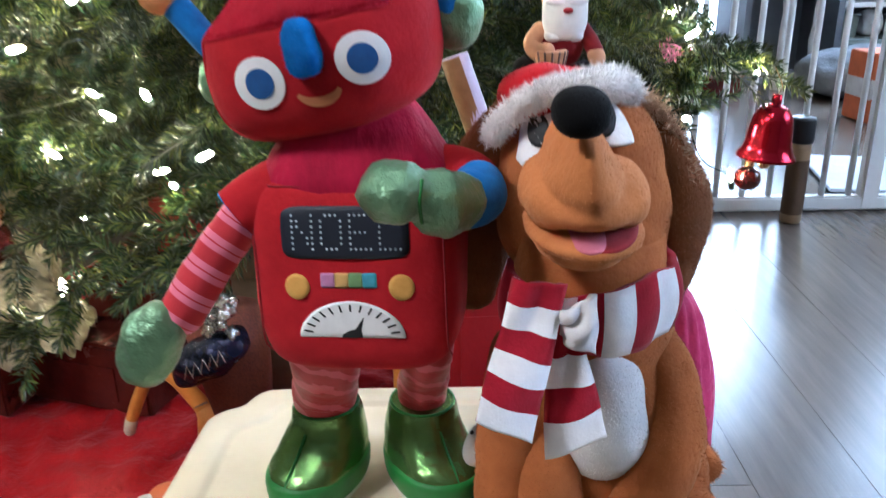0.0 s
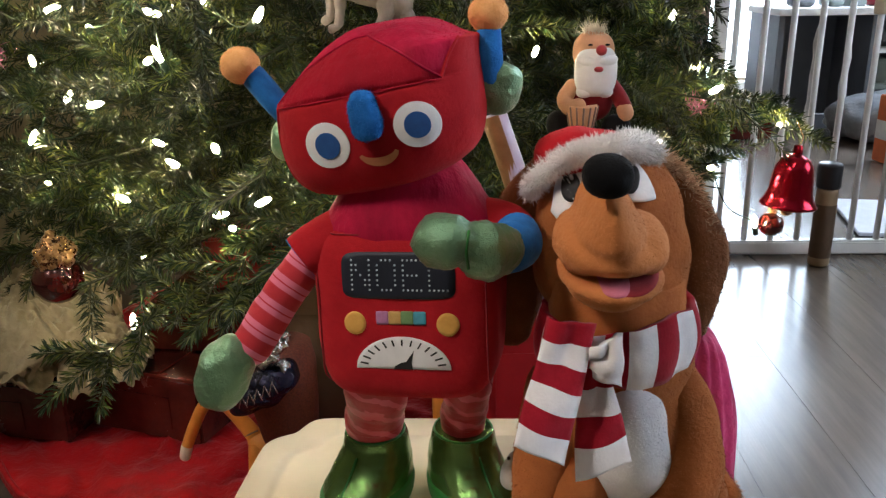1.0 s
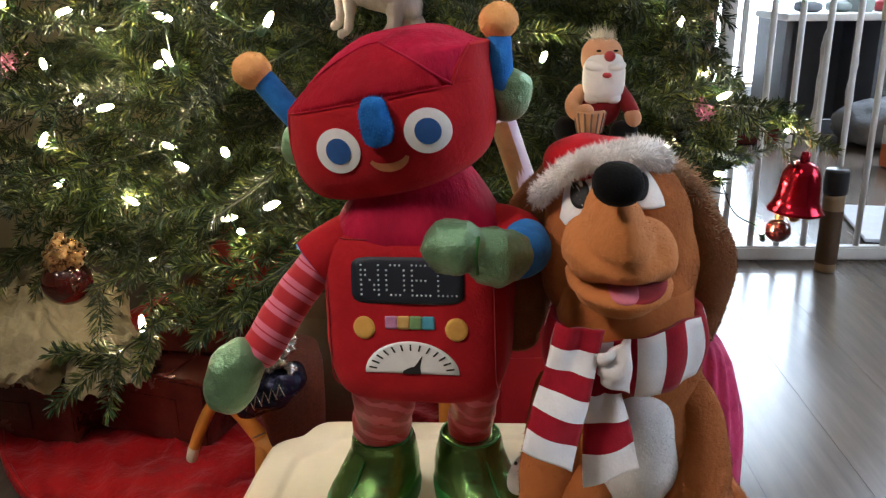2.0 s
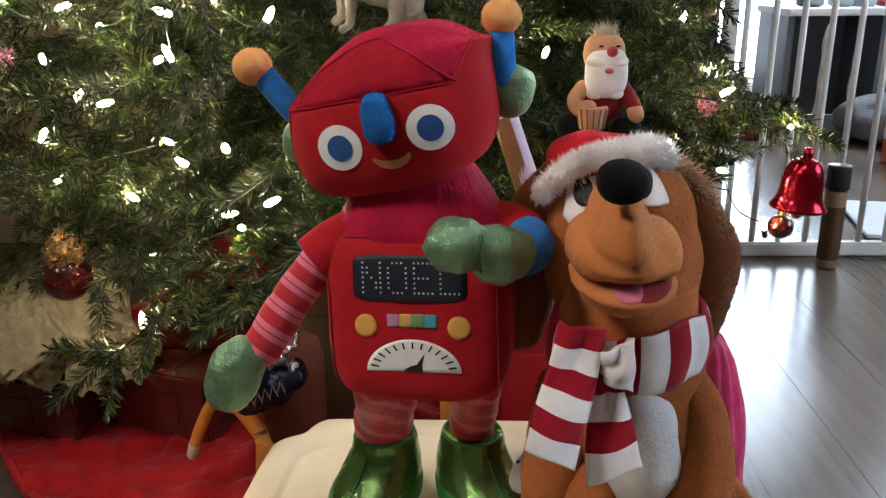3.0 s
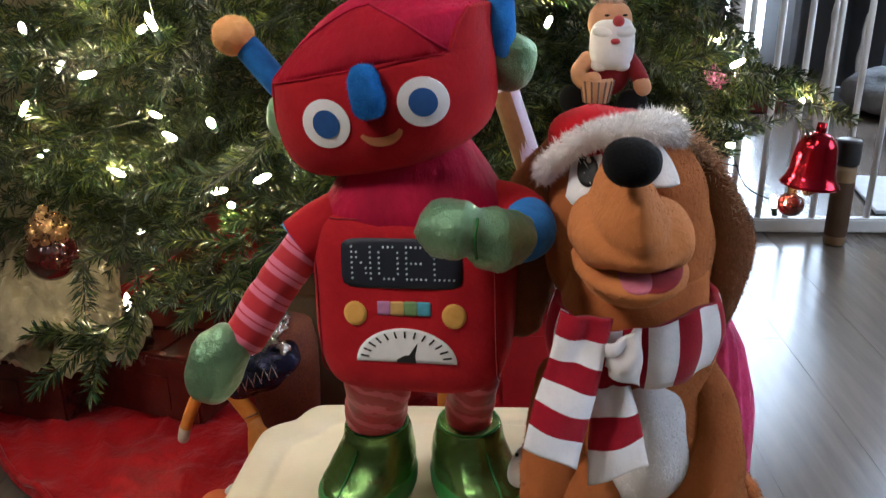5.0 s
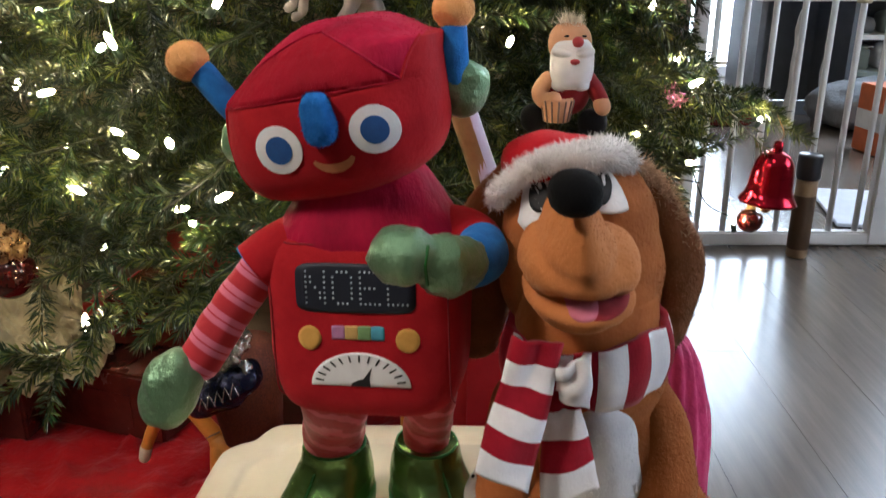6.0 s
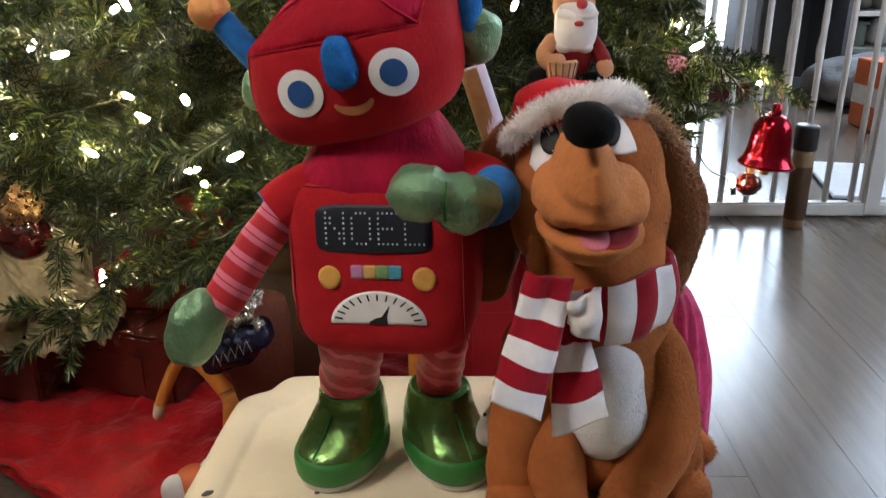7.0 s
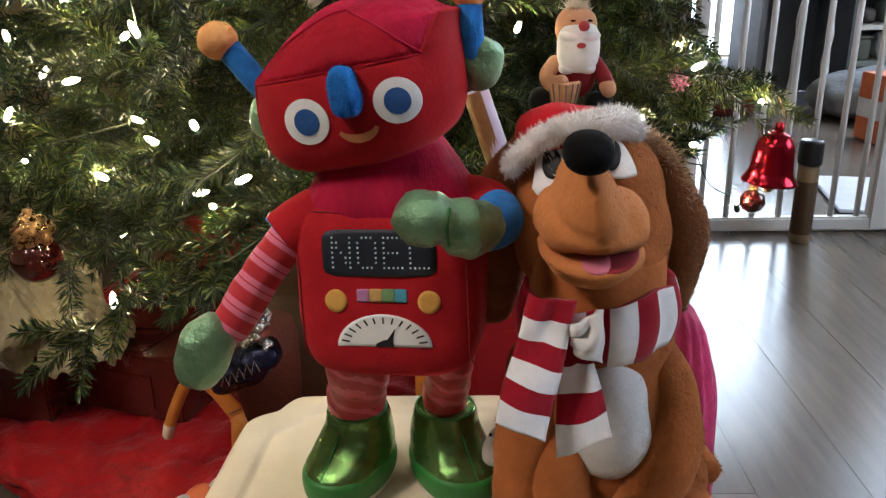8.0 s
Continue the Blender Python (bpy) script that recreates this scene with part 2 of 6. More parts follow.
# cream tulle, its colour lowered to carry the shade under the tree
SHADED_TULLE = surface("shaded_cream_tulle", (0.33, 0.275, 0.165), (0.25, 0.20, 0.115), 30, 0.5, bump=0.6, bump_scale=90, fine=0.3, fine_scale=260, sss=0.0)
ORANGE_TUBE = surface("orange_vinyl", (0.68, 0.27, 0.045), (0.56, 0.20, 0.03), 60, 0.45, bump=0.1, bump_scale=200)
CREAM_TIP = surface("cream_vinyl", (0.76, 0.68, 0.55), None, 60, 0.5)
NAVY_FOIL = surface("navy_foil", (0.015, 0.018, 0.05), (0.008, 0.010, 0.03), 60, 0.25, metal=0.5, bump=0.5, bump_scale=140)
SILVER = surface("silver_foil", (0.66, 0.64, 0.62), (0.4, 0.38, 0.36), 120, 0.25, metal=0.9, bump=0.6, bump_scale=160)
CONE = surface("rust_basket_cloth", (0.21, 0.050, 0.024), (0.10, 0.024, 0.012), 420, 0.8, bump=0.7, bump_scale=420)
BELL = surface("red_chrome", (0.40, 0.010, 0.028), (0.30, 0.006, 0.018), 30, 0.16, metal=0.85, bump=0.1, bump_scale=90)
GOLD = surface("gold_foil", (0.55, 0.33, 0.14), (0.22, 0.10, 0.045), 200, 0.28, metal=0.85, bump=0.8, bump_scale=240)
RED_GLASS = surface("dark_red_glass", (0.07, 0.008, 0.007), (0.04, 0.005, 0.004), 40, 0.15, coat=0.6)
TUBE_GOLD = surface("tan_gold_film", (0.40, 0.24, 0.11), (0.22, 0.12, 0.055), 26, 0.3, metal=0.35, bump=0.2, bump_scale=60)
TUBE_LILAC = surface("pale_lilac_film", (0.55, 0.46, 0.60), (0.46, 0.37, 0.50), 26, 0.3, bump=0.2, bump_scale=60)
PINK_SATIN = surface("hot_pink_satin", (0.78, 0.085, 0.24), (0.62, 0.045, 0.16), 30, 0.35, sheen=0.09, bump=0.4, bump_scale=90)
FIGURE = surface("grey_white_resin", (0.42, 0.38, 0.35), (0.22, 0.19, 0.17), 36, 0.6, bump=0.5, bump_scale=220, stretch=(1, 1, 0.35))
SKIN = surface("peach_felt", (0.62, 0.33, 0.19), (0.54, 0.27, 0.15), 100, 0.9, bump=0.3, bump_scale=600)
TINSEL = surface("pink_tinsel", (0.62, 0.20, 0.34), None, 60, 0.3, metal=0.4)
BOTTLE = surface("tan_label_plastic", (0.30, 0.20, 0.11), (0.22, 0.145, 0.08), 30, 0.4)
# pale colour that stands in for the window's reflection on the boards
GLARE = surface("pale_floor_glare", (0.66, 0.68, 0.74), (0.58, 0.60, 0.66), 30, 0.9, bump=0.3, bump_scale=200)
# charcoal lifted towards pale blue: the haze of glare is in the colour
HAZY_CHARCOAL = surface("hazy_charcoal_shelf", (0.15, 0.16, 0.185), (0.11, 0.12, 0.145), 12, 0.5)
PALE_SHELF = surface("pale_shelf_top", (0.80, 0.80, 0.80), (0.74, 0.74, 0.75), 8, 0.5)
SHELF_GREY = surface("grey_green_board", (0.30, 0.34, 0.32), (0.22, 0.26, 0.25), 8, 0.6)
TOY_WHITE = surface("white_gloss_toy", (0.74, 0.74, 0.76), None, 20, 0.4)
TOY_RED = surface("red_gloss_toy", (0.42, 0.03, 0.04), None, 20, 0.4)
TOY_ORANGE = surface("orange_card", (0.66, 0.16, 0.05), None, 20, 0.6)
TOY_GREY = surface("grey_cloth", (0.22, 0.23, 0.25), (0.14, 0.15, 0.17), 12, 0.9, bump=0.4, bump_scale=60)
TOY_BLACK = surface("black_gloss", (0.015, 0.015, 0.018), None, 20, 0.35)
CURTAIN = surface("mauve_curtain", (0.26, 0.19, 0.20), (0.19, 0.13, 0.14), 10, 0.9, bump=0.2, bump_scale=80, stretch=(6, 6, 1))
DAY = glow("daylight_backdrop", (0.86, 0.93, 1.0), 9.0)
PANE = glass("window_glass", (1, 1, 1))
TAG = surface("white_card", (0.74, 0.72, 0.70), None, 60, 0.5)


def needle_material():
    m, nt, b = node_material("fir_needles")
    n, l = nt.nodes, nt.links
    geo = n.new("ShaderNodeNewGeometry")
    ramp = n.new("ShaderNodeValToRGB")
    ramp.color_ramp.elements[0].color = (0.007, 0.020, 0.006, 1)
    ramp.color_ramp.elements[1].color = (0.19, 0.20, 0.045, 1)
    mid = ramp.color_ramp.elements.new(0.55)
    mid.color = (0.022, 0.050, 0.013, 1)
    l.new(geo.outputs["Random Per Island"], ramp.inputs[0])
    # needle colour scaled darker and lighter in clumps by noise
    tc = n.new("ShaderNodeTexCoord")
    nz = n.new("ShaderNodeTexNoise")
    nz.inputs["Scale"].default_value, nz.inputs["Detail"].default_value = 11.0, 2.0
    l.new(tc.outputs["Object"], nz.inputs["Vector"])
    mr = n.new("ShaderNodeMapRange")
    mr.inputs["From Min"].default_value, mr.inputs["From Max"].default_value = 0.36, 0.64
    mr.inputs["To Min"].default_value, mr.inputs["To Max"].default_value = 0.30, 1.25
    l.new(nz.outputs["Fac"], mr.inputs["Value"])
    mul = n.new("ShaderNodeVectorMath")
    mul.operation = "SCALE"
    l.new(ramp.outputs[0], mul.inputs[0])
    l.new(mr.outputs[0], mul.inputs["Scale"])
    l.new(mul.outputs[0], b.inputs["Base Color"])
    b.inputs["Roughness"].default_value, b.inputs["Specular IOR Level"].default_value = 0.34, 0.35
    return m


NEEDLE = needle_material()

# ---- shape helpers ----
BASES = {}


def thing(name, at, label, category, group="", kind=""):
    ob = new(name)
    ob.empty_display_size = 0.02
    ob.location = at
    BASES[ob.name] = Vector(at)
    return tagged(ob, label, category, group, kind)


def link_part(name, data, parent, label=""):
    ob = new(name, data)
    if parent is not None:
        ob.parent = parent
        ob.matrix_parent_inverse = Matrix.Translation(-BASES.get(parent.name, Vector((0, 0, 0))))
    return tagged(ob, label) if label else ob


def mesh_of(name, pieces, mats, smooth=True):
    """One mesh from (verts, faces, slot or list of slots) pieces."""
    vs, fs, ms, off = [], [], [], 0
    for v, f, slot in pieces:
        v = np.asarray(v, float)
        vs.append(v)
        fs += [tuple(i + off for i in q) for q in f]
        ms += list(slot) if isinstance(slot, (list, np.ndarray)) else [slot] * len(f)
        off += len(v)
    data = bpy.data.meshes.new(name)
    data.from_pydata(np.concatenate(vs).tolist(), [], fs)
    for m in mats:
        data.materials.append(m)
    data.polygons.foreach_set("material_index", np.array(ms, np.int32))
    data.polygons.foreach_set("use_smooth", np.full(len(fs), smooth))
    data.update()
    return data


def part(name, shape, mat, parent, label="", smooth=True):
    """One mesh from a (verts, faces) shape, or several of them, in one material."""
    shapes = [shape] if isinstance(shape, tuple) else shape
    return link_part(name, mesh_of(name, [(v, f, 0) for v, f in shapes], [mat], smooth), parent, label)


def moved(shape, m):
    v, f = shape
    a = np.array(m)
    return np.asarray(v) @ a[:3, :3].T + a[:3, 3], f


def soft(a, b, c, p=2.0, n=12, m=None, rough=0.0, freq=60.0):
    """A pillow-like body of half sizes a, b, c; p 2 is an ellipsoid, higher is boxier. rough: uneven swelling in metres."""
    g = np.tan(np.linspace(-math.pi / 4, math.pi / 4, n + 1))
    verts, faces, keys = [], [], {}

    def at(v):
        k = tuple(np.round(v, 5))
        if k not in keys:
            keys[k] = len(verts)
            verts.append(v)
        return keys[k]
    for axis in range(3):
        for s in (-1, 1):
            ids = np.zeros((n + 1, n + 1), int)
            for i in range(n + 1):
                for j in range(n + 1):
                    v = [0.0] * 3
                    v[axis], v[(axis + 1) % 3], v[(axis + 2) % 3] = float(s), g[i], g[j]
                    ids[i, j] = at(tuple(v))
            for i in range(n):
                for j in range(n):
                    q = (ids[i, j], ids[i + 1, j], ids[i + 1, j + 1], ids[i, j + 1])
                    faces.append(q if s > 0 else q[::-1])
    v = np.array(verts)
    v /= ((np.abs(v) ** p).sum(1) ** (1 / p))[:, None]
    v = v * (a, b, c)
    if rough:
        v = swollen(v, rough, freq)
    return moved((v, faces), m) if m is not None else (v, faces)


def swollen(v, amount, freq, seed=0.0):
    """Points pushed out from their middle by noise, as stuffing or creases do."""
    mid = v.mean(0)
    out = v.copy()
    for i, q in enumerate(v):
        d = q - mid
        d = d / (np.linalg.norm(d) + 1e-9)
        out[i] = q + d * amount * noise.noise(Vector(q) * freq + Vector((seed, seed, seed)))
    return out


def bezier(points, n):
    """A smooth line through points (Catmull-Rom); works on rows of any width."""
    p = np.asarray(points, float)
    p = np.concatenate([[2 * p[0] - p[1]], p, [2 * p[-1] - p[-2]]])
    out = []
    for i in range(1, len(p) - 2):
        for t in np.linspace(0, 1, n, endpoint=False):
            a, b, c, d = p[i - 1 : i + 3]
            out.append(0.5 * (2 * b + (c - a) * t + (2 * a - 5 * b + 4 * c - d) * t * t + (3 * b - a - 3 * c + d) * t ** 3))
    out.append(p[-2])
    return np.array(out)


def tube(points, n=6, seg=18, round_ends=True, flat=1.0, smooth_line=True, up=(0, 0, 1)):
    """A tube along rows of x, y, z, radius; flat squeezes it across its 'up' way."""
    line = bezier(points, n) if smooth_line else np.asarray(points, float)
    c, r = line[:, :3], line[:, 3]
    t = np.gradient(c, axis=0)
    t /= np.linalg.norm(t, axis=1)[:, None] + 1e-12
    if round_ends:
        k = np.sin(np.linspace(0, math.pi / 2, 6))[:-1]
        q = np.cos(np.linspace(0, math.pi / 2, 6))[:-1]
        c = np.concatenate([c[0] - t[0] * r[0] * q[:, None], c, (c[-1] + t[-1] * r[-1] * q[:, None])[::-1]])
        r = np.concatenate([np.maximum(r[0] * k, 1e-5), r, np.maximum(r[-1] * k, 1e-5)[::-1]])
        t = np.concatenate([np.repeat(t[:1], 5, 0), t, np.repeat(t[-1:], 5, 0)])
    verts = []
    ang = np.linspace(0, 2 * math.pi, seg, endpoint=False)
    u = np.cross(t[0], np.array(up, float))
    if np.linalg.norm(u) < 0.05:
        u = np.cross(t[0], (0.3, 1, 0.1))
    for i in range(len(c)):
        u = u - t[i] * (u @ t[i])
        u /= np.linalg.norm(u)
        w = np.cross(u, t[i])
        verts.append(c[i] + r[i] * (np.cos(ang)[:, None] * u + flat * np.sin(ang)[:, None] * w))
    v = np.concatenate(verts)
    faces = [(i * seg + j, i * seg + (j + 1) % seg, (i + 1) * seg + (j + 1) % seg, (i + 1) * seg + j) for i in range(len(c) - 1) for j in range(seg)]
    faces += [tuple(range(seg))[::-1], tuple((len(c) - 1) * seg + j for j in range(seg))]
    return v, faces


def lathe(profile, seg=32, m=None):
    """A turned body from rows of radius, height."""
    p = np.asarray(profile, float)
    ang = np.linspace(0, 2 * math.pi, seg, endpoint=False)
    v = np.concatenate([np.stack([r * np.cos(ang), r * np.sin(ang), np.full(seg, z)], 1) for r, z in np.maximum(p, [[1e-5, -9]])])
    f = [(i * seg + j, i * seg + (j + 1) % seg, (i + 1) * seg + (j + 1) % seg, (i + 1) * seg + j) for i in range(len(p) - 1) for j in range(seg)]
    return moved((v, f), m) if m is not None else (v, f)


def box(w, d, h, m=None, bevel=0.0):
    """A box standing on its base's middle, edges bevelled."""
    bm = bmesh.new()
    bmesh.ops.create_cube(bm, size=1.0, matrix=Matrix.LocRotScale((0, 0, h / 2), None, (w, d, h)))
    if bevel:
        bmesh.ops.bevel(bm, geom=bm.edges[:], offset=bevel, segments=2, affect="EDGES")
    bm.verts.index_update()
    shape = np.array([v.co[:] for v in bm.verts]), [tuple(v.index for v in f.verts) for f in bm.faces]
    bm.free()
    return moved(shape, m) if m is not None else shape


def stack(levels, p=2.4, seg=36, cap=True, m=None):
    """A body of stacked rings: rows of height, middle x, middle y, half width, half depth."""
    ang = np.linspace(0, 2 * math.pi, seg, endpoint=False)
    ca, sa = np.cos(ang), np.sin(ang)
    ex, ey = np.sign(ca) * np.abs(ca) ** (2 / p), np.sign(sa) * np.abs(sa) ** (2 / p)
    v = np.concatenate([np.stack([x + a * ex, y + b * ey, np.full(seg, z)], 1) for z, x, y, a, b in levels])
    f = [(i * seg + j, i * seg + (j + 1) % seg, (i + 1) * seg + (j + 1) % seg, (i + 1) * seg + j) for i in range(len(levels) - 1) for j in range(seg)]
    if cap:
        f += [tuple(range(seg))[::-1], tuple((len(levels) - 1) * seg + j for j in range(seg))]
    return moved((v, f), m) if m is not None else (v, f)


def patch(outline, skin, lift=0.0008, rings=5, m=None):
    """A sewn-on or printed patch: outline points (x, z) about their middle, laid on skin(x, z) -> y and lifted outwards, with a turned edge."""
    o = np.asarray(outline, float)
    mid = o.mean(0)
    pts = [mid] + [mid + (o_ - mid) * k for k in np.linspace(1 / rings, 1, rings) for o_ in o] + [q for q in o]
    n = len(o)
    v = np.array([(x, skin(x, z) - (lift if i < 1 + rings * n else -0.001), z) for i, (x, z) in enumerate(pts)])
    f = [(0, 1 + (j + 1) % n, 1 + j) for j in range(n)]
    for k in range(rings):
        a, b = 1 + k * n, 1 + (k + 1) * n
        f += [(a + j, a + (j + 1) % n, b + (j + 1) % n, b + j) for j in range(n)]
    return moved((v, f), m) if m is not None else (v, f)


def oval(cx, cz, a, c, p=2.0, n=40, turn=0.0):
    ang = np.linspace(0, 2 * math.pi, n, endpoint=False)
    x = a * np.sign(np.cos(ang)) * np.abs(np.cos(ang)) ** (2 / p)
    z = c * np.sign(np.sin(ang)) * np.abs(np.sin(ang)) ** (2 / p)
    k, s = math.cos(radians(turn)), math.sin(radians(turn))
    return np.stack([cx + k * x - s * z, cz + s * x + k * z], 1)


def front_of(a, b, c, p):
    """y of the near face of a soft() body at x, z."""
    return lambda x, z: -b * max(0.02, 1 - min(0.98, abs(x / a) ** p + abs(z / c) ** p)) ** (1 / p)


def star(mid, lumps, n=18, sharp=14.0):
    """A closed skin round mid over ellipsoid lumps (x, y, z, a, b, c), blended softly where they meet."""
    v, f = soft(1, 1, 1, 2.0, n)
    mid = np.array(mid, float)
    reach = []
    for x, y, z, a, b, c in lumps:
        s = np.array((a, b, c))
        o = (mid - (x, y, z)) / s
        d = v / s
        qa, qb, qc = (d * d).sum(1), (d * o).sum(1), (o * o).sum() - 1
        disc = qb * qb - qa * qc
        reach.append(np.where(disc > 0, (-qb + np.sqrt(np.maximum(disc, 0))) / qa, 0.0))
    reach = np.maximum(np.array(reach), 0)
    top = reach.max(0)
    k = sharp / top.mean()
    r = top + np.log(np.exp((reach - top) * k).sum(0)) / k * 0.6
    return v * r[:, None] + mid, f


def fibres(bases, normals, length, width, droop=0.0, spread=0.5, seed=1):
    """Many thin tapered hairs as slim triangles pairs."""
    rng = np.random.default_rng(seed)
    b, d = np.asarray(bases, float), np.asarray(normals, float)
    d = d + rng.normal(0, spread, d.shape)
    d[:, 2] -= droop
    d /= np.linalg.norm(d, axis=1)[:, None]
    side = np.cross(d, rng.normal(0, 1, d.shape))
    side /= np.linalg.norm(side, axis=1)[:, None]
    ln = length * rng.uniform(0.6, 1.2, (len(b), 1))
    bend = rng.normal(0, 0.25, d.shape) * ln
    v = np.stack([b - side * width, b + side * width, b + d * ln * 0.55 + side * width * 0.7 + bend * 0.4, b + d * ln + bend, b + d * ln * 0.55 - side * width * 0.7 + bend * 0.4], 1).reshape(-1, 3)
    f = []
    for i in range(len(b)):
        k = 5 * i
        f += [(k, k + 1, k + 2, k + 4), (k + 4, k + 2, k + 3)]
    return v, f


def pile(shape, count, length=0.0015, seed=2, lay=(0, 0, -0.55), width=0.00022):
    """A shape with its short plush pile: hairs standing on its faces, brushed downwards."""
    v, f = np.asarray(shape[0], float), shape[1]
    q = np.array([x for x in f if len(x) == 4])
    a, b, c, d = v[q[:, 0]], v[q[:, 1]], v[q[:, 2]], v[q[:, 3]]
    n_ = np.cross(c - a, d - b)
    area = np.linalg.norm(n_, axis=1)
    n_ = n_ / (area[:, None] + 1e-12)
    mid = v.mean(0)
    flip = np.sign(((a + c) / 2 - mid) @ np.ones(3) * 0 + (((a + c) / 2 - mid) * n_).sum(1))
    n_ = n_ * np.where(flip == 0, 1, flip)[:, None]
    rg = np.random.default_rng(seed)
    k = rg.choice(len(q), count, p=area / area.sum())
    s_, t_ = rg.random((count, 1)), rg.random((count, 1))
    base_ = (a[k] * (1 - s_) + b[k] * s_) * (1 - t_) + (d[k] * (1 - s_) + c[k] * s_) * t_
    way = n_[k] + np.array(lay)
    return [(v, f), fibres(base_ - n_[k] * 0.0003, way, length, width, 0.0, 0.35, seed)]


def cloth(nu, nv, place, thick=0.0):
    """A sheet place(u, v) -> point with u, v in 0..1, given two sides when thick."""
    g = np.array([[place(i / nu, j / nv) for j in range(nv + 1)] for i in range(nu + 1)], float)
    du, dv = np.gradient(g, axis=0), np.gradient(g, axis=1)
    nrm = np.cross(du, dv)
    nrm /= np.linalg.norm(nrm, axis=2)[..., None] + 1e-12
    w = nv + 1
    f = [(i * w + j, (i + 1) * w + j, (i + 1) * w + j + 1, i * w + j + 1) for i in range(nu) for j in range(nv)]
    v = g.reshape(-1, 3)
    if thick:
        k = len(v)
        v = np.concatenate([v + nrm.reshape(-1, 3) * thick / 2, v - nrm.reshape(-1, 3) * thick / 2])
        f = f + [tuple(q + k for q in x)[::-1] for x in f]
        rim = [(i, 0) for i in range(nu)] + [(nu, j) for j in range(nv)] + [(i, nv) for i in range(nu, 0, -1)] + [(0, j) for j in range(nv, 0, -1)]
        ids = [i * w + j for i, j in rim]
        f += [(a, b, b + k, a + k) for a, b in zip(ids[1:] + ids[:1], ids)]
    return v, f


def wavy(x, y, z, s):
    return noise.noise(Vector((x, y, z)) * s)


# ---- the rooms ----
def slab(name, x0, x1, y0, y1, z0, z1, mat, parent=None):
    return link_part(name, mesh_of(name, [(*box(x1 - x0, y1 - y0, z1 - z0, pose((x0 + x1) / 2, (y0 + y1) / 2, z0)), 0)], [mat], False), parent)


def structure(ob, label, category):
    return tagged(ob, label, category, kind="structure")


structure(slab("wall_tree_side", -2.3, 0.46, 1.70, 1.80, 0, 2.4, WALL), "cream painted wall behind the decorated tree", "wall")
structure(slab("wall_beside_gate", 1.46, 2.4, 1.70, 1.80, 0, 2.4, WALL), "cream painted wall beside the gated opening", "wall")
structure(slab("wall_header", 0.46, 1.46, 1.70, 1.80, 2.05, 2.4, WALL), "cream painted wall over the gated opening", "wall")
structure(slab("wall_west", -2.4, -2.3, -2.6, 4.1, 0, 2.4, WALL), "cream painted side wall of the living room", "wall")
structure(slab("wall_south", -2.3, 2.4, -2.6, -2.5, 0, 2.4, WALL), "cream painted wall facing the tree", "wall")
structure(slab("ceiling", -2.4, 2.5, -2.6, 4.1, 2.4, 2.5, CEIL), "plain pale painted ceiling", "ceiling")
# east wall with a side window, north wall with a glass door
east = thing("wall_east", (2.45, 0.5, 0), "cream painted wall with a daylight window", "wall", kind="structure")
slab("wall_piece", 2.4, 2.5, -2.6, -0.2, 0, 2.4, WALL, east)
slab("wall_piece", 2.4, 2.5, 1.2, 2.4, 0, 2.4, WALL, east)
slab("wall_piece", 2.4, 2.5, 3.6, 4.1, 0, 2.4, WALL, east)
slab("wall_piece", 2.4, 2.5, 2.4, 3.6, 0, 0.8, WALL, east)
slab("wall_piece", 2.4, 2.5, 2.4, 3.6, 2.1, 2.4, WALL, east)
slab("wall_piece", 2.4, 2.5, -0.2, 1.2, 0, 0.8, WALL, east)
slab("wall_piece", 2.4, 2.5, -0.2, 1.2, 2.1, 2.4, WALL, east)
north = thing("wall_north", (0.5, 4.05, 0), "pale wall of the next room round a glass door", "wall", kind="structure")
slab("wall_piece", -2.3, 0.9, 4.0, 4.1, 0, 2.4, WALL, north)
slab("wall_piece", 1.7, 2.4, 4.0, 4.1, 0, 2.4, WALL, north)
slab("wall_piece", 0.9, 1.7, 4.0, 4.1, 2.05, 2.4, WALL, north)
for name, m, w, h, label in (("window_1", pose(2.45, 0.5, 0.8, 0, 0, 90), 1.4, 1.3, "white framed side window letting in daylight"),
                             # unseen window, added only to house the next room's fill lamp
                             ("added_window_2", pose(2.45, 3.0, 0.8, 0, 0, 90), 1.2, 1.3, "white framed unseen window added to brighten the next room"),
                             ("door_1", pose(1.3, 4.05, 0.0), 0.8, 2.05, "white framed glass door, bright with daylight")):
    win = thing(name, m.translation, label, "door" if name == "door_1" else "window", kind="structure")
    t = 0.05
    for x, z, a, b in ((-w / 2 + t / 2, 0, t, h), (w / 2 - t / 2, 0, t, h), (0, 0, w - 2 * t, t), (0, h - t, w - 2 * t, t)):
        part("window_frame", box(a, 0.06, b, m @ pose(x, 0, z), 0.004), GATE, win, smooth=False)
    pane = part("pane", box(w - 2 * t, 0.006, h - 2 * t, m @ pose(0, 0, t)), PANE, win, smooth=False)
    pane.visible_shadow = False
structure(part("backdrop", [box(1.6, 0.01, 2.4, pose(1.3, 4.6, 0)), box(0.01, 2.0, 2.0, pose(2.95, 0.5, 0.6)), box(0.01, 2.0, 2.0, pose(2.95, 3.0, 0.6))], DAY, None, smooth=False), "bright overcast daylight outside the windows", "backdrop")
cas = thing("trim", (0.46, 1.68, 0), "brown wooden casing round the gated opening", "door casing", kind="structure")
part("casing_board", box(0.05, 0.016, 2.05, pose(0.438, 1.692, 0), 0.003), TRIM, cas, smooth=False)
part("casing_board", box(0.05, 0.016, 2.05, pose(1.482, 1.692, 0), 0.003), TRIM, cas, smooth=False)
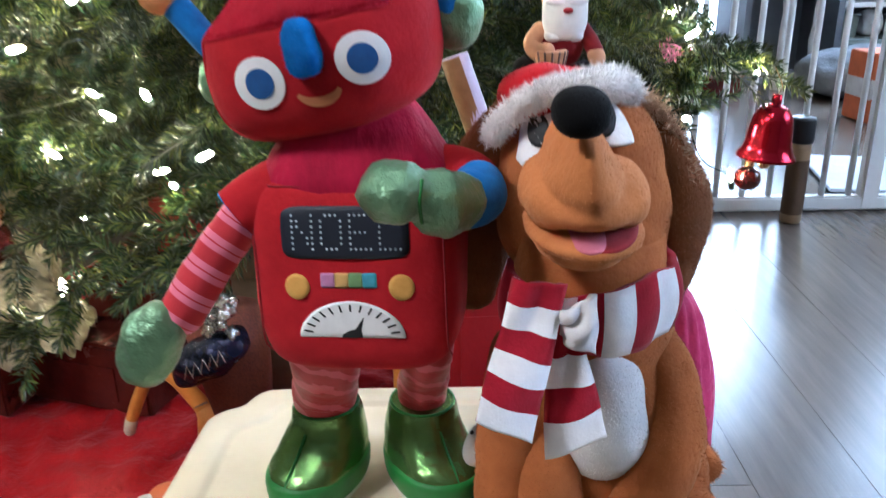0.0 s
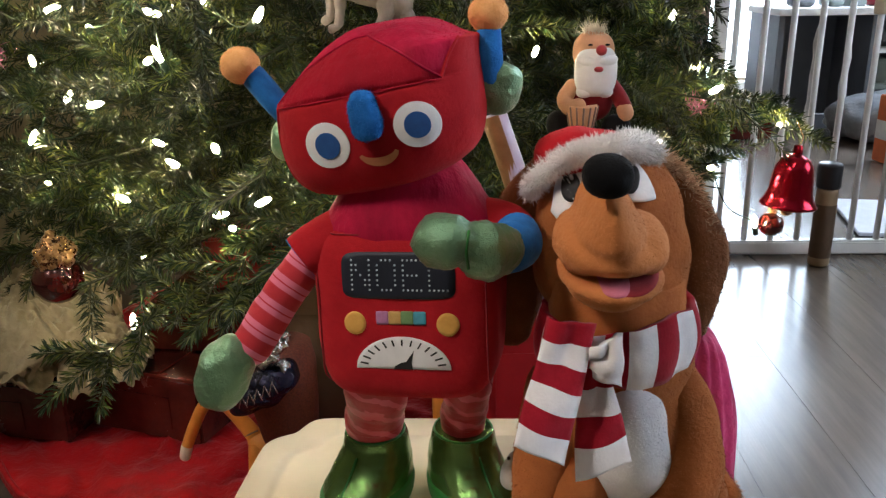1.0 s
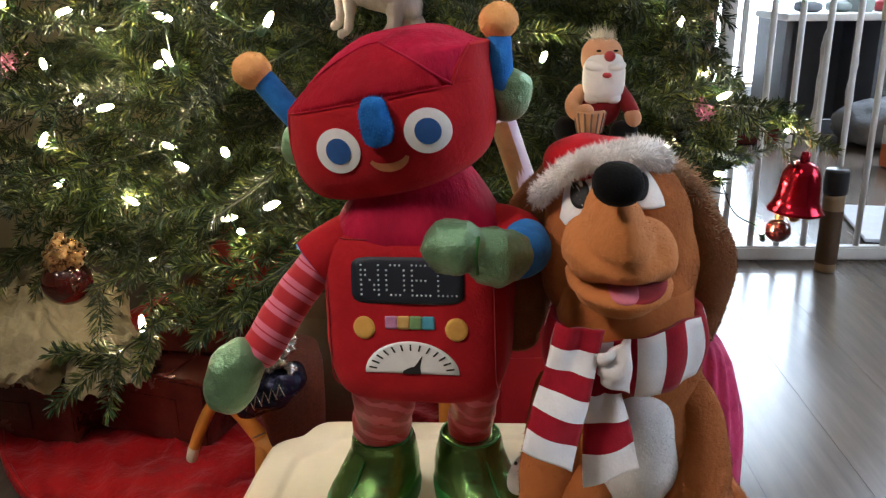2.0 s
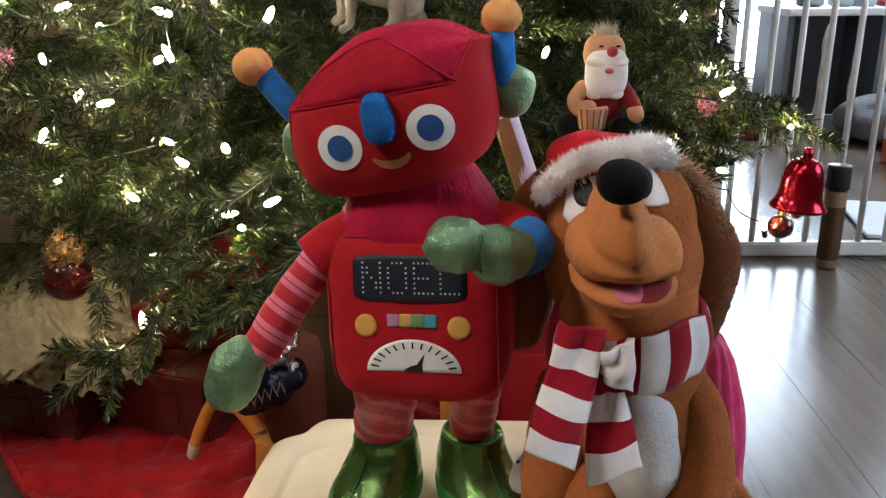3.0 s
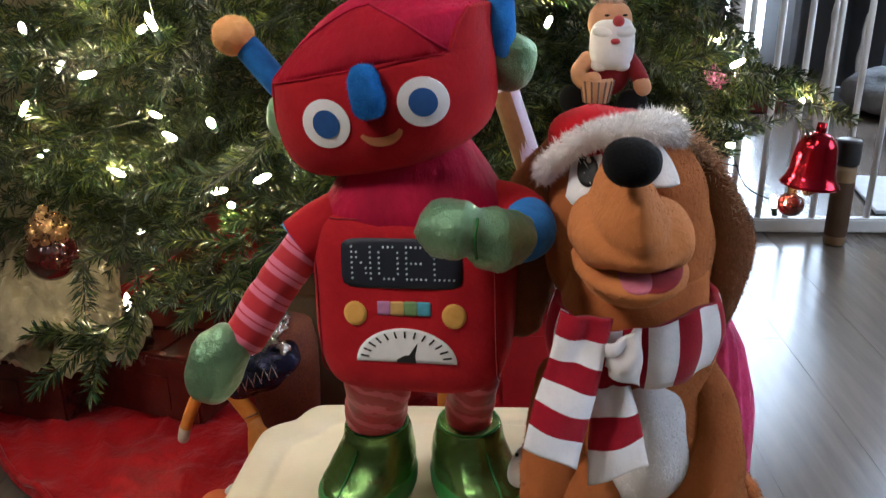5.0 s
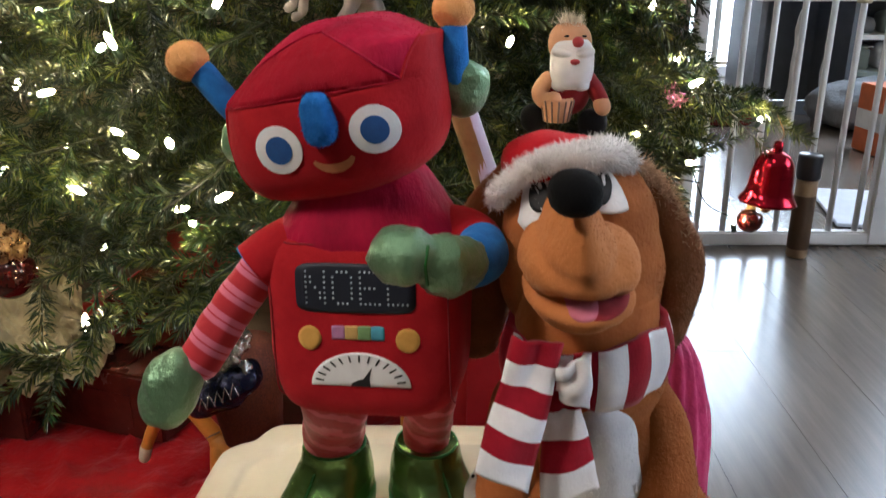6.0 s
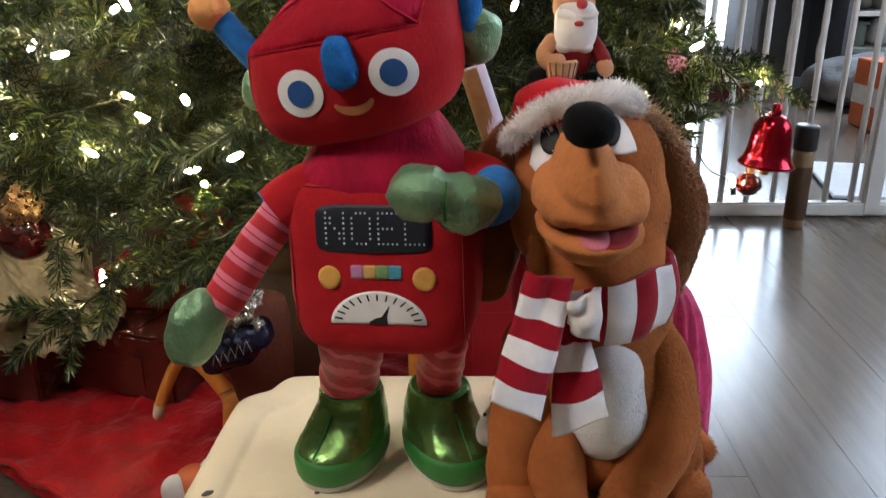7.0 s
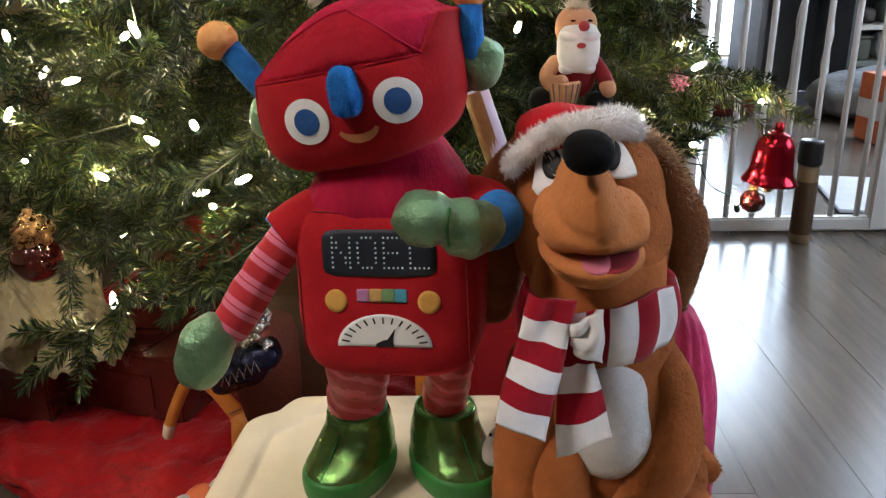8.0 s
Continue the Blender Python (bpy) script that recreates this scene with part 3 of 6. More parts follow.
part("jamb_board", box(0.012, 0.12, 2.05, pose(0.466, 1.75, 0), 0.003), TRIM, cas, smooth=False)
part("casing_board", box(1.1, 0.016, 0.05, pose(0.96, 1.692, 2.05), 0.003), TRIM, cas, smooth=False)
base = thing("baseboard", (-0.9, 1.69, 0), "cream painted baseboard along the wall", "baseboard", kind="structure")
part("board", box(2.7, 0.014, 0.09, pose(-0.94, 1.692, 0.002), 0.003), WALL, base, smooth=False)

# ---- ceiling lamp behind the camera ----
lampo = thing("ceiling_light", (-0.30, -0.55, 2.4), "round white ceiling light giving warm light", "ceiling light")
part("base_ring", lathe([(0.0, 0.0), (0.21, 0.0), (0.215, -0.02), (0.20, -0.05), (0.185, -0.05), (0.185, -0.004)], 40, pose(-0.30, -0.55, 2.4)), GATE, lampo)

# ---- floor lamp behind the camera's left shoulder ----
flamp = thing("floor_lamp", (-1.24, -0.36, 0.0), "black floor lamp with a cream drum shade", "floor lamp")
part("base_plate", lathe([(0.0, 0.001), (0.13, 0.001), (0.13, 0.014), (0.10, 0.022), (0.0, 0.022)], 36, pose(-1.24, -0.36, 0)), TOY_BLACK, flamp)
part("pole", tube([(-1.24, -0.36, 0.02, 0.011), (-1.24, -0.36, 1.20, 0.011)], 2, 14, False), TOY_BLACK, flamp)
part("shade", lathe([(0.0, 1.16), (0.045, 1.17), (0.05, 1.19), (0.02, 1.20)], 30, pose(-1.24, -0.36, 0)), GATE, flamp, "small metal lamp head")

# ---- stool ----
TOP = 0.197
stool = thing("step_stool", (-0.012, 0.43, 0), "cream white plastic step stool with a grooved rim", "step stool")


STOOL_HALF = [(0.0, 0.602), (0.070, 0.602), (0.126, 0.602), (0.140, 0.598), (0.147, 0.589), (0.153, 0.577), (0.165, 0.570), (0.174, 0.561), (0.178, 0.545), (0.182, 0.480),
              (0.187, 0.390), (0.190, 0.300), (0.184, 0.274), (0.168, 0.263), (0.080, 0.262), (0.0, 0.262)]
half = bezier(STOOL_HALF, 4)
STOOL_LINE = np.concatenate([np.stack([-0.0115 - half[:, 0], half[:, 1]], 1), np.stack([-0.0115 + half[-2:0:-1, 0], half[-2:0:-1, 1]], 1)])


def stool_ring(inset, z):
    """The stool's outline drawn in by an inset: straight back, notched back corners, sides widening to the front."""
    return [(-0.0115 + (x + 0.0115) * (1 - inset / 0.188), 0.432 + (y - 0.432) * (1 - inset / 0.170), z) for x, y in STOOL_LINE]


rows = [(0.012, TOP - 0.035), (0.001, TOP - 0.034), (0.0, TOP - 0.012), (0.0005, TOP - 0.006), (0.003, TOP - 0.002), (0.008, TOP + 0.001), (0.026, TOP + 0.0018), (0.0295, TOP + 0.0008), (0.031, TOP - 0.0014), (0.034, TOP - 0.0014), (0.036, TOP), (0.06, TOP)]
vs = np.array([q for i, z in rows for q in stool_ring(i, z)])
ns = len(STOOL_LINE)
fs = [(i * ns + j, i * ns + (j + 1) % ns, (i + 1) * ns + (j + 1) % ns, (i + 1) * ns + j) for i in range(len(rows) - 1) for j in range(ns)]
fs.append(tuple((len(rows) - 1) * ns + j for j in range(ns)))
part("top", (vs, fs), STOOL, stool)
for sx, sy in ((-1, -1), (1, -1), (-1, 1), (1, 1)):
    x, y = -0.0115 + sx * 0.150, 0.432 + sy * 0.128
    part("leg", stack([(0.0, x + sx * 0.022, y + sy * 0.016, 0.021, 0.019), (0.09, x + sx * 0.012, y + sy * 0.008, 0.022, 0.020), (TOP - 0.03, x, y, 0.026, 0.024)], 5), STOOL, stool)
part("side_panel", box(0.012, 0.22, 0.09, pose(-0.168, 0.432, 0.075), 0.004), STOOL, stool)
part("side_panel", box(0.012, 0.22, 0.09, pose(0.145, 0.432, 0.075), 0.004), STOOL, stool)
part("scuff_mark", patch(oval(0, 0, 0.0045, 0.0028, 1.6, 14, 35), lambda x, z: 0.0, 0.0006, 2, pose(-0.1765, 0.428, TOP + 0.0015, -90)), SCUFF, stool, "small dark chip")
part("scuff_mark", patch(oval(0, 0, 0.002, 0.0012, 1.6, 12, 20), lambda x, z: 0.0, 0.0004, 2, pose(-0.1, 0.431, TOP + 0.0003, -90)), SCUFF, stool)

# ---- toy robot ----
robot = thing("toy_robot", (-0.04, 0.46, TOP), "red plush toy robot with green metallic gloves and shoes", "plush toy")
HEAD = pose(-0.059, 0.462, 0.498, -2, -11, -12)
HP = 2.8
# rows of height, left edge, right edge, half depth: drawn-in chin, a sewn corner at the seam on one side, a raised one on the other
HEAD_ROWS = [(-0.0505, -0.026, 0.004, 0.012), (-0.0487, -0.044, 0.020, 0.027), (-0.0445, -0.0555, 0.0335, 0.038), (-0.0375, -0.0632, 0.0472, 0.0455), (-0.0275, -0.0678, 0.0550, 0.0500),
             (-0.012, -0.0690, 0.0603, 0.0530), (0.0, -0.0680, 0.0615, 0.0535), (0.0095, -0.0665, 0.0615, 0.0530), (0.0125, -0.0655, 0.0615, 0.0525), (0.0155, -0.0620, 0.0615, 0.0520),
             (0.022, -0.0535, 0.0618, 0.0500), (0.0290, -0.0455, 0.0632, 0.0465), (0.0320, -0.0418, 0.0630, 0.0440), (0.0350, -0.0380, 0.0555, 0.0415), (0.041, -0.0290, 0.0465, 0.0350),
             (0.0455, -0.0190, 0.0375, 0.0270), (0.0485, -0.0080, 0.0270, 0.0170), (0.0495, 0.0040, 0.0140, 0.0060)]
HEAD_LINE = bezier(HEAD_ROWS, 5)


def head_skin(x, z):
    """y of the face's near side at x, z."""
    lo, hi, b = (float(np.interp(z, HEAD_LINE[:, 0], HEAD_LINE[:, k])) for k in (1, 2, 3))
    u = min(0.98, abs((x - (lo + hi) / 2) / ((hi - lo) / 2)) ** HP)
    return -b * (1 - u) ** (1 / HP) - 0.0004


VISOR_X = (-0.062, -0.047, -0.0314, -0.0055, 0.0071, 0.0276, 0.0413, 0.0482)
VISOR_Z = (0.0125, 0.0225, 0.0318, 0.0415, 0.0428, 0.0300, 0.0180, 0.0118)
SEAM_Z = 0.0112
hv, hf = stack([(z, (a + b) / 2, 0.0, (b - a) / 2, d) for z, a, b, d in HEAD_LINE], HP, 84)
visor_top = np.interp(hv[:, 0], VISOR_X, VISOR_Z)
inside = (hv[:, 1] < 0) & (hv[:, 2] > SEAM_Z) & (hv[:, 2] < visor_top)
gather = np.exp(-np.abs(hv[:, 2] - SEAM_Z) / 0.009) * np.sin(hv[:, 0] * 560 + 2.0 * np.sin(hv[:, 0] * 130))
hv[:, 1] -= np.where(inside, 0.0015 * gather, 0)
# seams drawn in
pull = np.exp(-((hv[:, 2] - SEAM_Z) / 0.0016) ** 2) + np.where(hv[:, 1] < 0, np.exp(-((hv[:, 2] - visor_top) / 0.0020) ** 2), 0)
hv[:, 1] *= 1 - 0.022 * np.minimum(pull, 1)
hv = swollen(hv, 0.0008, 40)
mids = np.array([hv[list(f)].mean(0) for f in hf])
side_x = np.interp(mids[:, 2], (0.0118, 0.0221, 0.0325), (0.0482, 0.0525, 0.0600))
side_panel = (mids[:, 0] > side_x) & (mids[:, 2] < 0.034)
crown_faces = (mids[:, 2] > SEAM_Z) & ~side_panel
visor_faces = crown_faces & (mids[:, 1] < 0) & (mids[:, 2] < np.interp(mids[:, 0], VISOR_X, VISOR_Z))


def subset(shape, mask):
    """The faces of a shape where mask holds, with the points they use."""
    v, f = shape
    f = [q for q, m in zip(f, mask) if m]
    used = sorted({i for q in f for i in q})
    k = {i: n for n, i in enumerate(used)}
    return np.asarray(v)[used], [tuple(k[i] for i in q) for q in f]


head = part("head", moved(subset((hv, hf), ~crown_faces), HEAD), FELT, robot)
part("crown", pile(moved(subset((hv, hf), crown_faces & ~visor_faces), HEAD), 7000, 0.0009, 6, (0.2, 0, -0.3)), VELVET, head, "crimson velvet crown panel")
part("visor", pile(moved(subset((hv, hf), visor_faces), HEAD), 5000, 0.0008, 8, (0.2, 0, -0.3)), VISOR, head, "gathered dark red velvet brow panel")


def seam_line(points, r=0.0008):
    return tube([(*q, r) for q in points], 2, 6)


def head_seam(points, r, mat):
    line = bezier(points, 6)
    part("seam", moved(seam_line([(x, head_skin(x, z) + 0.0004, z) for x, z in line], r), HEAD), mat, head)


head_seam([(-0.0600, SEAM_Z), (-0.03, SEAM_Z), (0.01, SEAM_Z), (0.048, SEAM_Z)], 0.0005, VISOR)
head_seam(list(zip(VISOR_X[:5], VISOR_Z[:5])), 0.0006, VELVET)
head_seam(list(zip(VISOR_X[4:], VISOR_Z[4:])), 0.0008, VELVET)
head_seam([(0.0482, 0.0118), (0.0525, 0.0221), (0.0585, 0.0318)], 0.0010, FELT)
head_seam([(-0.0585, 0.0112), (-0.0620, -0.006), (-0.0615, -0.022), (-0.0560, -0.036), (-0.046, -0.0445)], 0.0007, FELT)
for ex, ez, ea, ec in ((-0.0243, -0.0142, 0.0142, 0.0136), (0.0312, -0.0112, 0.0130, 0.0132)):
    e = part("eye", patch(oval(ex, ez, ea, ec), head_skin, 0.0004, 6, HEAD), WHITE_FELT, head, "round white felt eye patch", False)
    part("iris", patch(oval(ex + 0.0004, ez - 0.0002, ea * 0.56, ec * 0.58), head_skin, 0.0008, 4, HEAD), EYE_BLUE, e, "blue printed iris", False)
arc = [(0.0125 * math.cos(a) + 0.0058, 0.0098 * math.sin(a) - 0.0215) for a in np.linspace(math.pi * 1.08, math.pi * 1.92, 16)]
arc += [(0.0105 * math.cos(a) + 0.0058, 0.0045 * math.sin(a) - 0.0215) for a in np.linspace(math.pi * 1.92, math.pi * 1.08, 16)]
mv = np.array([(x, head_skin(x, z) - 0.0005, z) for x, z in arc])
part("smile", moved((mv, [(i, i + 1, 30 - i, 31 - i) for i in range(15)]), HEAD), TAN, head, "tan printed smile")
nose_v, nose_f = soft(0.0088, 0.0075, 0.0142, 2.8, 12)
nose_v[:, 0] *= 1 - 0.14 * nose_v[:, 2] / 0.0142
part("nose", pile(moved((swollen(nose_v, 0.0008, 120), nose_f), HEAD @ pose(0.0040, -0.0560, -0.0005, 4, 2, 0)), 2600, 0.0013, 3), BLUE, head, "padded blue plush nose")
for pts, ball in ((((-0.118, 0.468, 0.484, 0.0078), (-0.130, 0.468, 0.497, 0.0082), (-0.145, 0.470, 0.5150, 0.0082)), (-0.1530, 0.470, 0.5225, 0.0120)),
                  (((0.0060, 0.462, 0.512, 0.0078), (0.0050, 0.464, 0.524, 0.0080), (0.0042, 0.469, 0.541, 0.0076)), (0.0040, 0.470, 0.5515, 0.0120))):
    a = part("antenna", tube(pts, 5, 18), BLUE, robot, "blue plush antenna stalk")
    part("ball", pile(soft(ball[3] * 1.03, ball[3], ball[3] * 0.96, 2.0, 12, pose(*ball[:3]), 0.0008, 150), 2600, 0.0010, 3, (0, 0, 0)), ORANGE_FELT, a, "orange felt ball")
part("ear", soft(0.0150, 0.0150, 0.0165, 2.3, 12, pose(0.0105, 0.468, 0.5065, 0, 20, -14), 0.0014, 90), GREEN_LAME, robot, "green metallic ear dome")
part("ear", soft(0.0110, 0.0150, 0.0150, 2.3, 12, pose(-0.127, 0.480, 0.474, 0, 20, -14), 0.0012, 90), GREEN_LAME, robot, "green metallic ear dome")

TORSO = pose(-0.0455, 0.449, 0.3695, -6, -2.5, -9)
BA, BB, BC, BP = 0.0595, 0.040, 0.0585, 5.0
tv, tf = soft(BA, BB, BC, BP, 22)
tv[:, 0] *= 1 + 0.02 * tv[:, 2] / BC - 0.03 * np.maximum(0, -tv[:, 2] / BC) ** 2
torso = part("torso", moved((swollen(swollen(tv, 0.0009, 38), 0.0003, 110), tf), TORSO), FELT, robot)
torso_skin = front_of(BA, BB, BC, BP)
dome = stack(bezier([(0.395, 0, 0, 0.0555, 0.037), (0.415, 0, 0, 0.0560, 0.037), (0.4265, 0, 0, 0.0550, 0.0365), (0.436, 0, 0, 0.0500, 0.034), (0.446, 0, 0, 0.0435, 0.031), (0.456, 0, 0, 0.0370, 0.027), (0.464, 0, 0, 0.0300, 0.021), (0.467, 0, 0, 0.016, 0.012)], 4), 3.0, 48, m=pose(-0.0455, 0.4550, 0, -0, 0, -9))
part("shoulder_dome", (swollen(swollen(dome[0], 0.0012, 50), 0.0005, 140), dome[1]), VELVET, torso, "crimson velvet shoulder panel")
part("neck", stack([(0.440, -0.046, 0.460, 0.034, 0.020), (0.452, -0.048, 0.460, 0.034, 0.022), (0.466, -0.050, 0.461, 0.034, 0.024)], 2.2), VELVET, torso)
part("seam", moved(seam_line([(x, torso_skin(x, 0.0515) - 0.0006, 0.0520) for x in np.linspace(-0.052, 0.050, 12)], 0.0006), TORSO), SEAM, torso)
for sx in (-0.0535, 0.0535):
    part("seam", moved(seam_line([(sx, torso_skin(sx, z) - 0.0005, z) for z in np.linspace(-0.050, 0.050, 12)], 0.0006), TORSO), SEAM, torso)
part("screen", patch(oval(0.0003, 0.0275, 0.0357, 0.0146, 7, 48), torso_skin, 0.0008, 6, TORSO), NAVY, torso, "dark dotted letter screen")
GLYPHS = {"N": ["10001", "11001", "11001", "10101", "10011", "10011", "10001"], "O": ["01110", "10001", "10001", "10001", "10001", "10001", "01110"],
          "E": ["11111", "10000", "10000", "11110", "10000", "10000", "11111"], "L": ["10000", "10000", "10000", "10000", "10000", "10000", "11111"]}
for i, ch in enumerate("NOEL"):
    dots = []
    for r, row in enumerate(GLYPHS[ch]):
        for c, on in enumerate(row):
            if on == "1":
                dots.append(patch(oval(-0.0288 + i * 0.0163 + c * 0.0028, 0.0372 - r * 0.0031, 0.00068, 0.00068, 2, 8), torso_skin, 0.0012, 1, TORSO))
    part("letter", dots, DOT, torso, "dotted silver letter " + ch)
for bx in (-0.0285, 0.0305):
    part("button_patch", patch(oval(bx, -0.0030, 0.0071, 0.0074), torso_skin, 0.0008, 3, TORSO), YELLOW, torso, "round mustard button patch")
for i, mt in enumerate((LILAC, SAND, SAGE, TEAL)):
    part("bar_cell", patch(oval(-0.0108 + 0.0079 * i, 0.0008, 0.00397, 0.0042, 9, 28), torso_skin, 0.0008, 3, TORSO), mt, torso)
ang = np.linspace(0, math.pi, 30)
dial = np.array([(0.0010 + 0.0302 * math.cos(a), -0.0325 + 0.0212 * math.sin(a)) for a in ang])
dl = part("dial", patch(dial, torso_skin, 0.0008, 6, TORSO), WHITE_FELT, torso, "white half-round gauge with black ticks")
for k in range(13):
    a = math.pi * (k + 0.9) / 13.8
    p0 = np.array((0.0010 + 0.0280 * math.cos(a), -0.0325 + 0.0194 * math.sin(a)))
    p1 = np.array((0.0010 + 0.0228 * math.cos(a), -0.0325 + 0.0154 * math.sin(a)))
    d = (p1 - p0) / np.linalg.norm(p1 - p0)
    nn = np.array((-d[1], d[0])) * 0.0005
    part("tick", patch([p0 + nn, p1 + nn, p1 - nn, p0 - nn], torso_skin, 0.0012, 1, TORSO), BLACK, dl, smooth=False)
part("pointer", patch([(-0.0050, -0.0325), (-0.0042, -0.0306), (0.0000, -0.0283), (0.0042, -0.0274), (0.0085, -0.0200), (0.0066, -0.0278), (0.0070, -0.0325)], torso_skin, 0.0012, 2, TORSO), BLACK, dl, smooth=False)


def stuffed(name, points, mat, label=""):
    v, f = tube(points, 16, 28)
    return part(name, (swollen(swollen(v, 0.0016, 60), 0.0006, 170), f), mat, robot, label)


arm_l = stuffed("arm", [(-0.1105, 0.441, 0.405, 0.0128), (-0.1230, 0.436, 0.388, 0.0132), (-0.1360, 0.428, 0.370, 0.0134), (-0.1480, 0.420, 0.352, 0.0130)], ARM_STRIPES, "red arm with pink stripes")
part("sleeve", tube([(-0.080, 0.453, 0.4215, 0.0165), (-0.094, 0.448, 0.4155, 0.0172), (-0.106, 0.444, 0.4085, 0.0176), (-0.1150, 0.441, 0.4020, 0.0174)], 6, 24, False), FELT, arm_l, "red felt shoulder cap")
part("cuff_trim", tube([(-0.1146, 0.4412, 0.4023, 0.0172), (-0.1158, 0.4407, 0.4014, 0.0172)], 4, 24, False), BLUE, arm_l, "blue trim")
part("glove", soft(0.0178, 0.0172, 0.0262, 2.3, 18, pose(-0.1650, 0.414, 0.3355, 0, 24, 0), 0.0024, 80), GREEN_LAME, arm_l, "green metallic glove")

arm_r = part("arm", tube([(-0.010, 0.456, 0.4215, 0.0170), (0.005, 0.450, 0.4215, 0.0178), (0.016, 0.439, 0.4210, 0.0172), (0.0205, 0.426, 0.4205, 0.0148)], 6, 24), FELT, robot, "red felt shoulder cap with blue trim")
part("cuff_trim", tube([(0.0205, 0.426, 0.4215, 0.0150), (0.0200, 0.415, 0.4205, 0.0156), (0.0150, 0.405, 0.4210, 0.0152)], 6, 24), BLUE, arm_r, "blue trim band")
gv, gf = tube([(0.009, 0.396, 0.4230, 0.0150), (0.003, 0.389, 0.4255, 0.0170), (-0.003, 0.384, 0.4280, 0.0168), (-0.0105, 0.380, 0.4315, 0.0126), (-0.018, 0.378, 0.4335, 0.0163), (-0.0245, 0.378, 0.4345, 0.0160)], 8, 28)
part("glove", (swollen(swollen(gv, 0.0026, 85), 0.0011, 210), gf), GREEN_LAME, arm_r, "green metallic glove with a sewn crease")
part("crease", tube([(-0.0085, 0.3690, 0.4425, 0.0010), (-0.0098, 0.3655, 0.4330, 0.0010), (-0.0090, 0.3690, 0.4215, 0.0010)], 5, 8), GREEN_BAND, arm_r)

SHOE_ROWS = [(0.008, 0, 0, 0.0280, 0.0405), (0.016, 0, 0, 0.0300, 0.0425), (0.024, 0, 0.001, 0.0302, 0.0420), (0.030, 0, 0.004, 0.0292, 0.0385), (0.036, 0, 0.008, 0.0278, 0.0340), (0.043, 0, 0.0115, 0.0262, 0.0295), (0.050, 0, 0.013, 0.0248, 0.0262),
             (0.056, 0, 0.013, 0.0236, 0.0242), (0.0595, 0, 0.013, 0.0220, 0.0226), (0.0605, 0, 0.013, 0.0150, 0.0150)]
SHOE_ROWS = [(z, x, y, a * 0.94, b * 0.96) for z, x, y, a, b in SHOE_ROWS]
for lx, r0, sx, sy, turn in ((-0.0735, 0.0222, -0.0850, 0.4670, -26), (-0.0100, 0.0172, -0.0085, 0.4690, 27)):
    SH = pose(sx, sy, TOP, 0, 0, turn)
    ank = SH @ Vector((0, 0.012, 0.052))
    leg = stuffed("leg", [(lx, 0.460, 0.320, r0 * 1.0), (lx - 0.001, 0.461, 0.302, r0 * 1.04), ((lx + ank.x) / 2, (0.462 + ank.y) / 2, 0.282, r0 * 0.93), (ank.x, ank.y, 0.268, r0 * 1.0), (ank.x, ank.y, 0.256, r0 * 0.92)], LEG_STRIPES, "red satin leg with pink wavy stripes")
    sv, sf = stack(bezier(SHOE_ROWS, 4), 2.25, 56, m=SH)
    shoe = part("shoe", (swollen(swollen(sv, 0.0012, 70), 0.0005, 190), sf), GREEN_SHOE, leg, "green foil-cloth shoe")
    part("side_band", stack(bezier([(0.006, 0, 0, 0.0273, 0.0401), (0.010, 0, 0, 0.0288, 0.0417), (0.018, 0, 0, 0.0297, 0.0423), (0.0225, 0, 0, 0.0294, 0.0417), (0.0245, 0, 0, 0.0278, 0.0397)], 3), 2.25, 56, m=SH), GREEN_BAND, shoe, "green side band")
    part("sole", stack([(0.0, 0, 0, 0.0250, 0.0375), (0.002, 0, 0, 0.0266, 0.0392), (0.0085, 0, 0, 0.0269, 0.0394)], 2.25, 56, m=SH), SOLE, shoe, "white rubber sole")
    part("seam", tube([(*(SH @ Vector(q)), 0.0007) for q in ((0.0, -0.0388, 0.0245), (0.0, -0.0325, 0.031), (0.0, -0.0222, 0.039), (0.0, -0.0138, 0.048))], 5, 6), GREEN_BAND, shoe)
    part("ankle_seam", tube([(*(SH @ Vector((0.0212 * math.cos(a), 0.013 + 0.0222 * math.sin(a), 0.0590))), 0.0010) for a in np.linspace(0, 2 * math.pi, 25)], 1, 6, False, smooth_line=False), GREEN_BAND, shoe)

tag = thing("hang_tag", (0.022, 0.452, TOP), "round white card hang tag by the shoe", "tag")
part("card", patch(oval(0, 0, 0.0100, 0.0165, 2.2, 28), lambda x, z: 0.0, 0.0008, 2, pose(0.0235, 0.440, 0.2475, -12, 25, -8)), TAG, tag)
part("eyelet", patch(oval(0, 0, 0.0012, 0.0012, 2, 10), lambda x, z: 0.0, 0.0004, 1, pose(0.0175, 0.4355, 0.2585, -12, 25, -8)), BLACK, tag)

# ---- toy dog ----
dog = thing("toy_dog", (0.09, 0.45, TOP), "caramel plush dog with long ears, sitting on the stool", "plush toy")
dh_v, dh_f = star((0.082, 0.445, 0.412), [(0.082, 0.447, 0.400, 0.0500, 0.042, 0.050), (0.080, 0.448, 0.430, 0.0455, 0.040, 0.045), (0.086, 0.430, 0.385, 0.040, 0.036, 0.030)], 22)
dh_v = swollen(swollen(dh_v, 0.0018, 40), 0.0006, 120)
dhead = part("head", pile((dh_v, dh_f), 16000, 0.0010), DOG, dog)
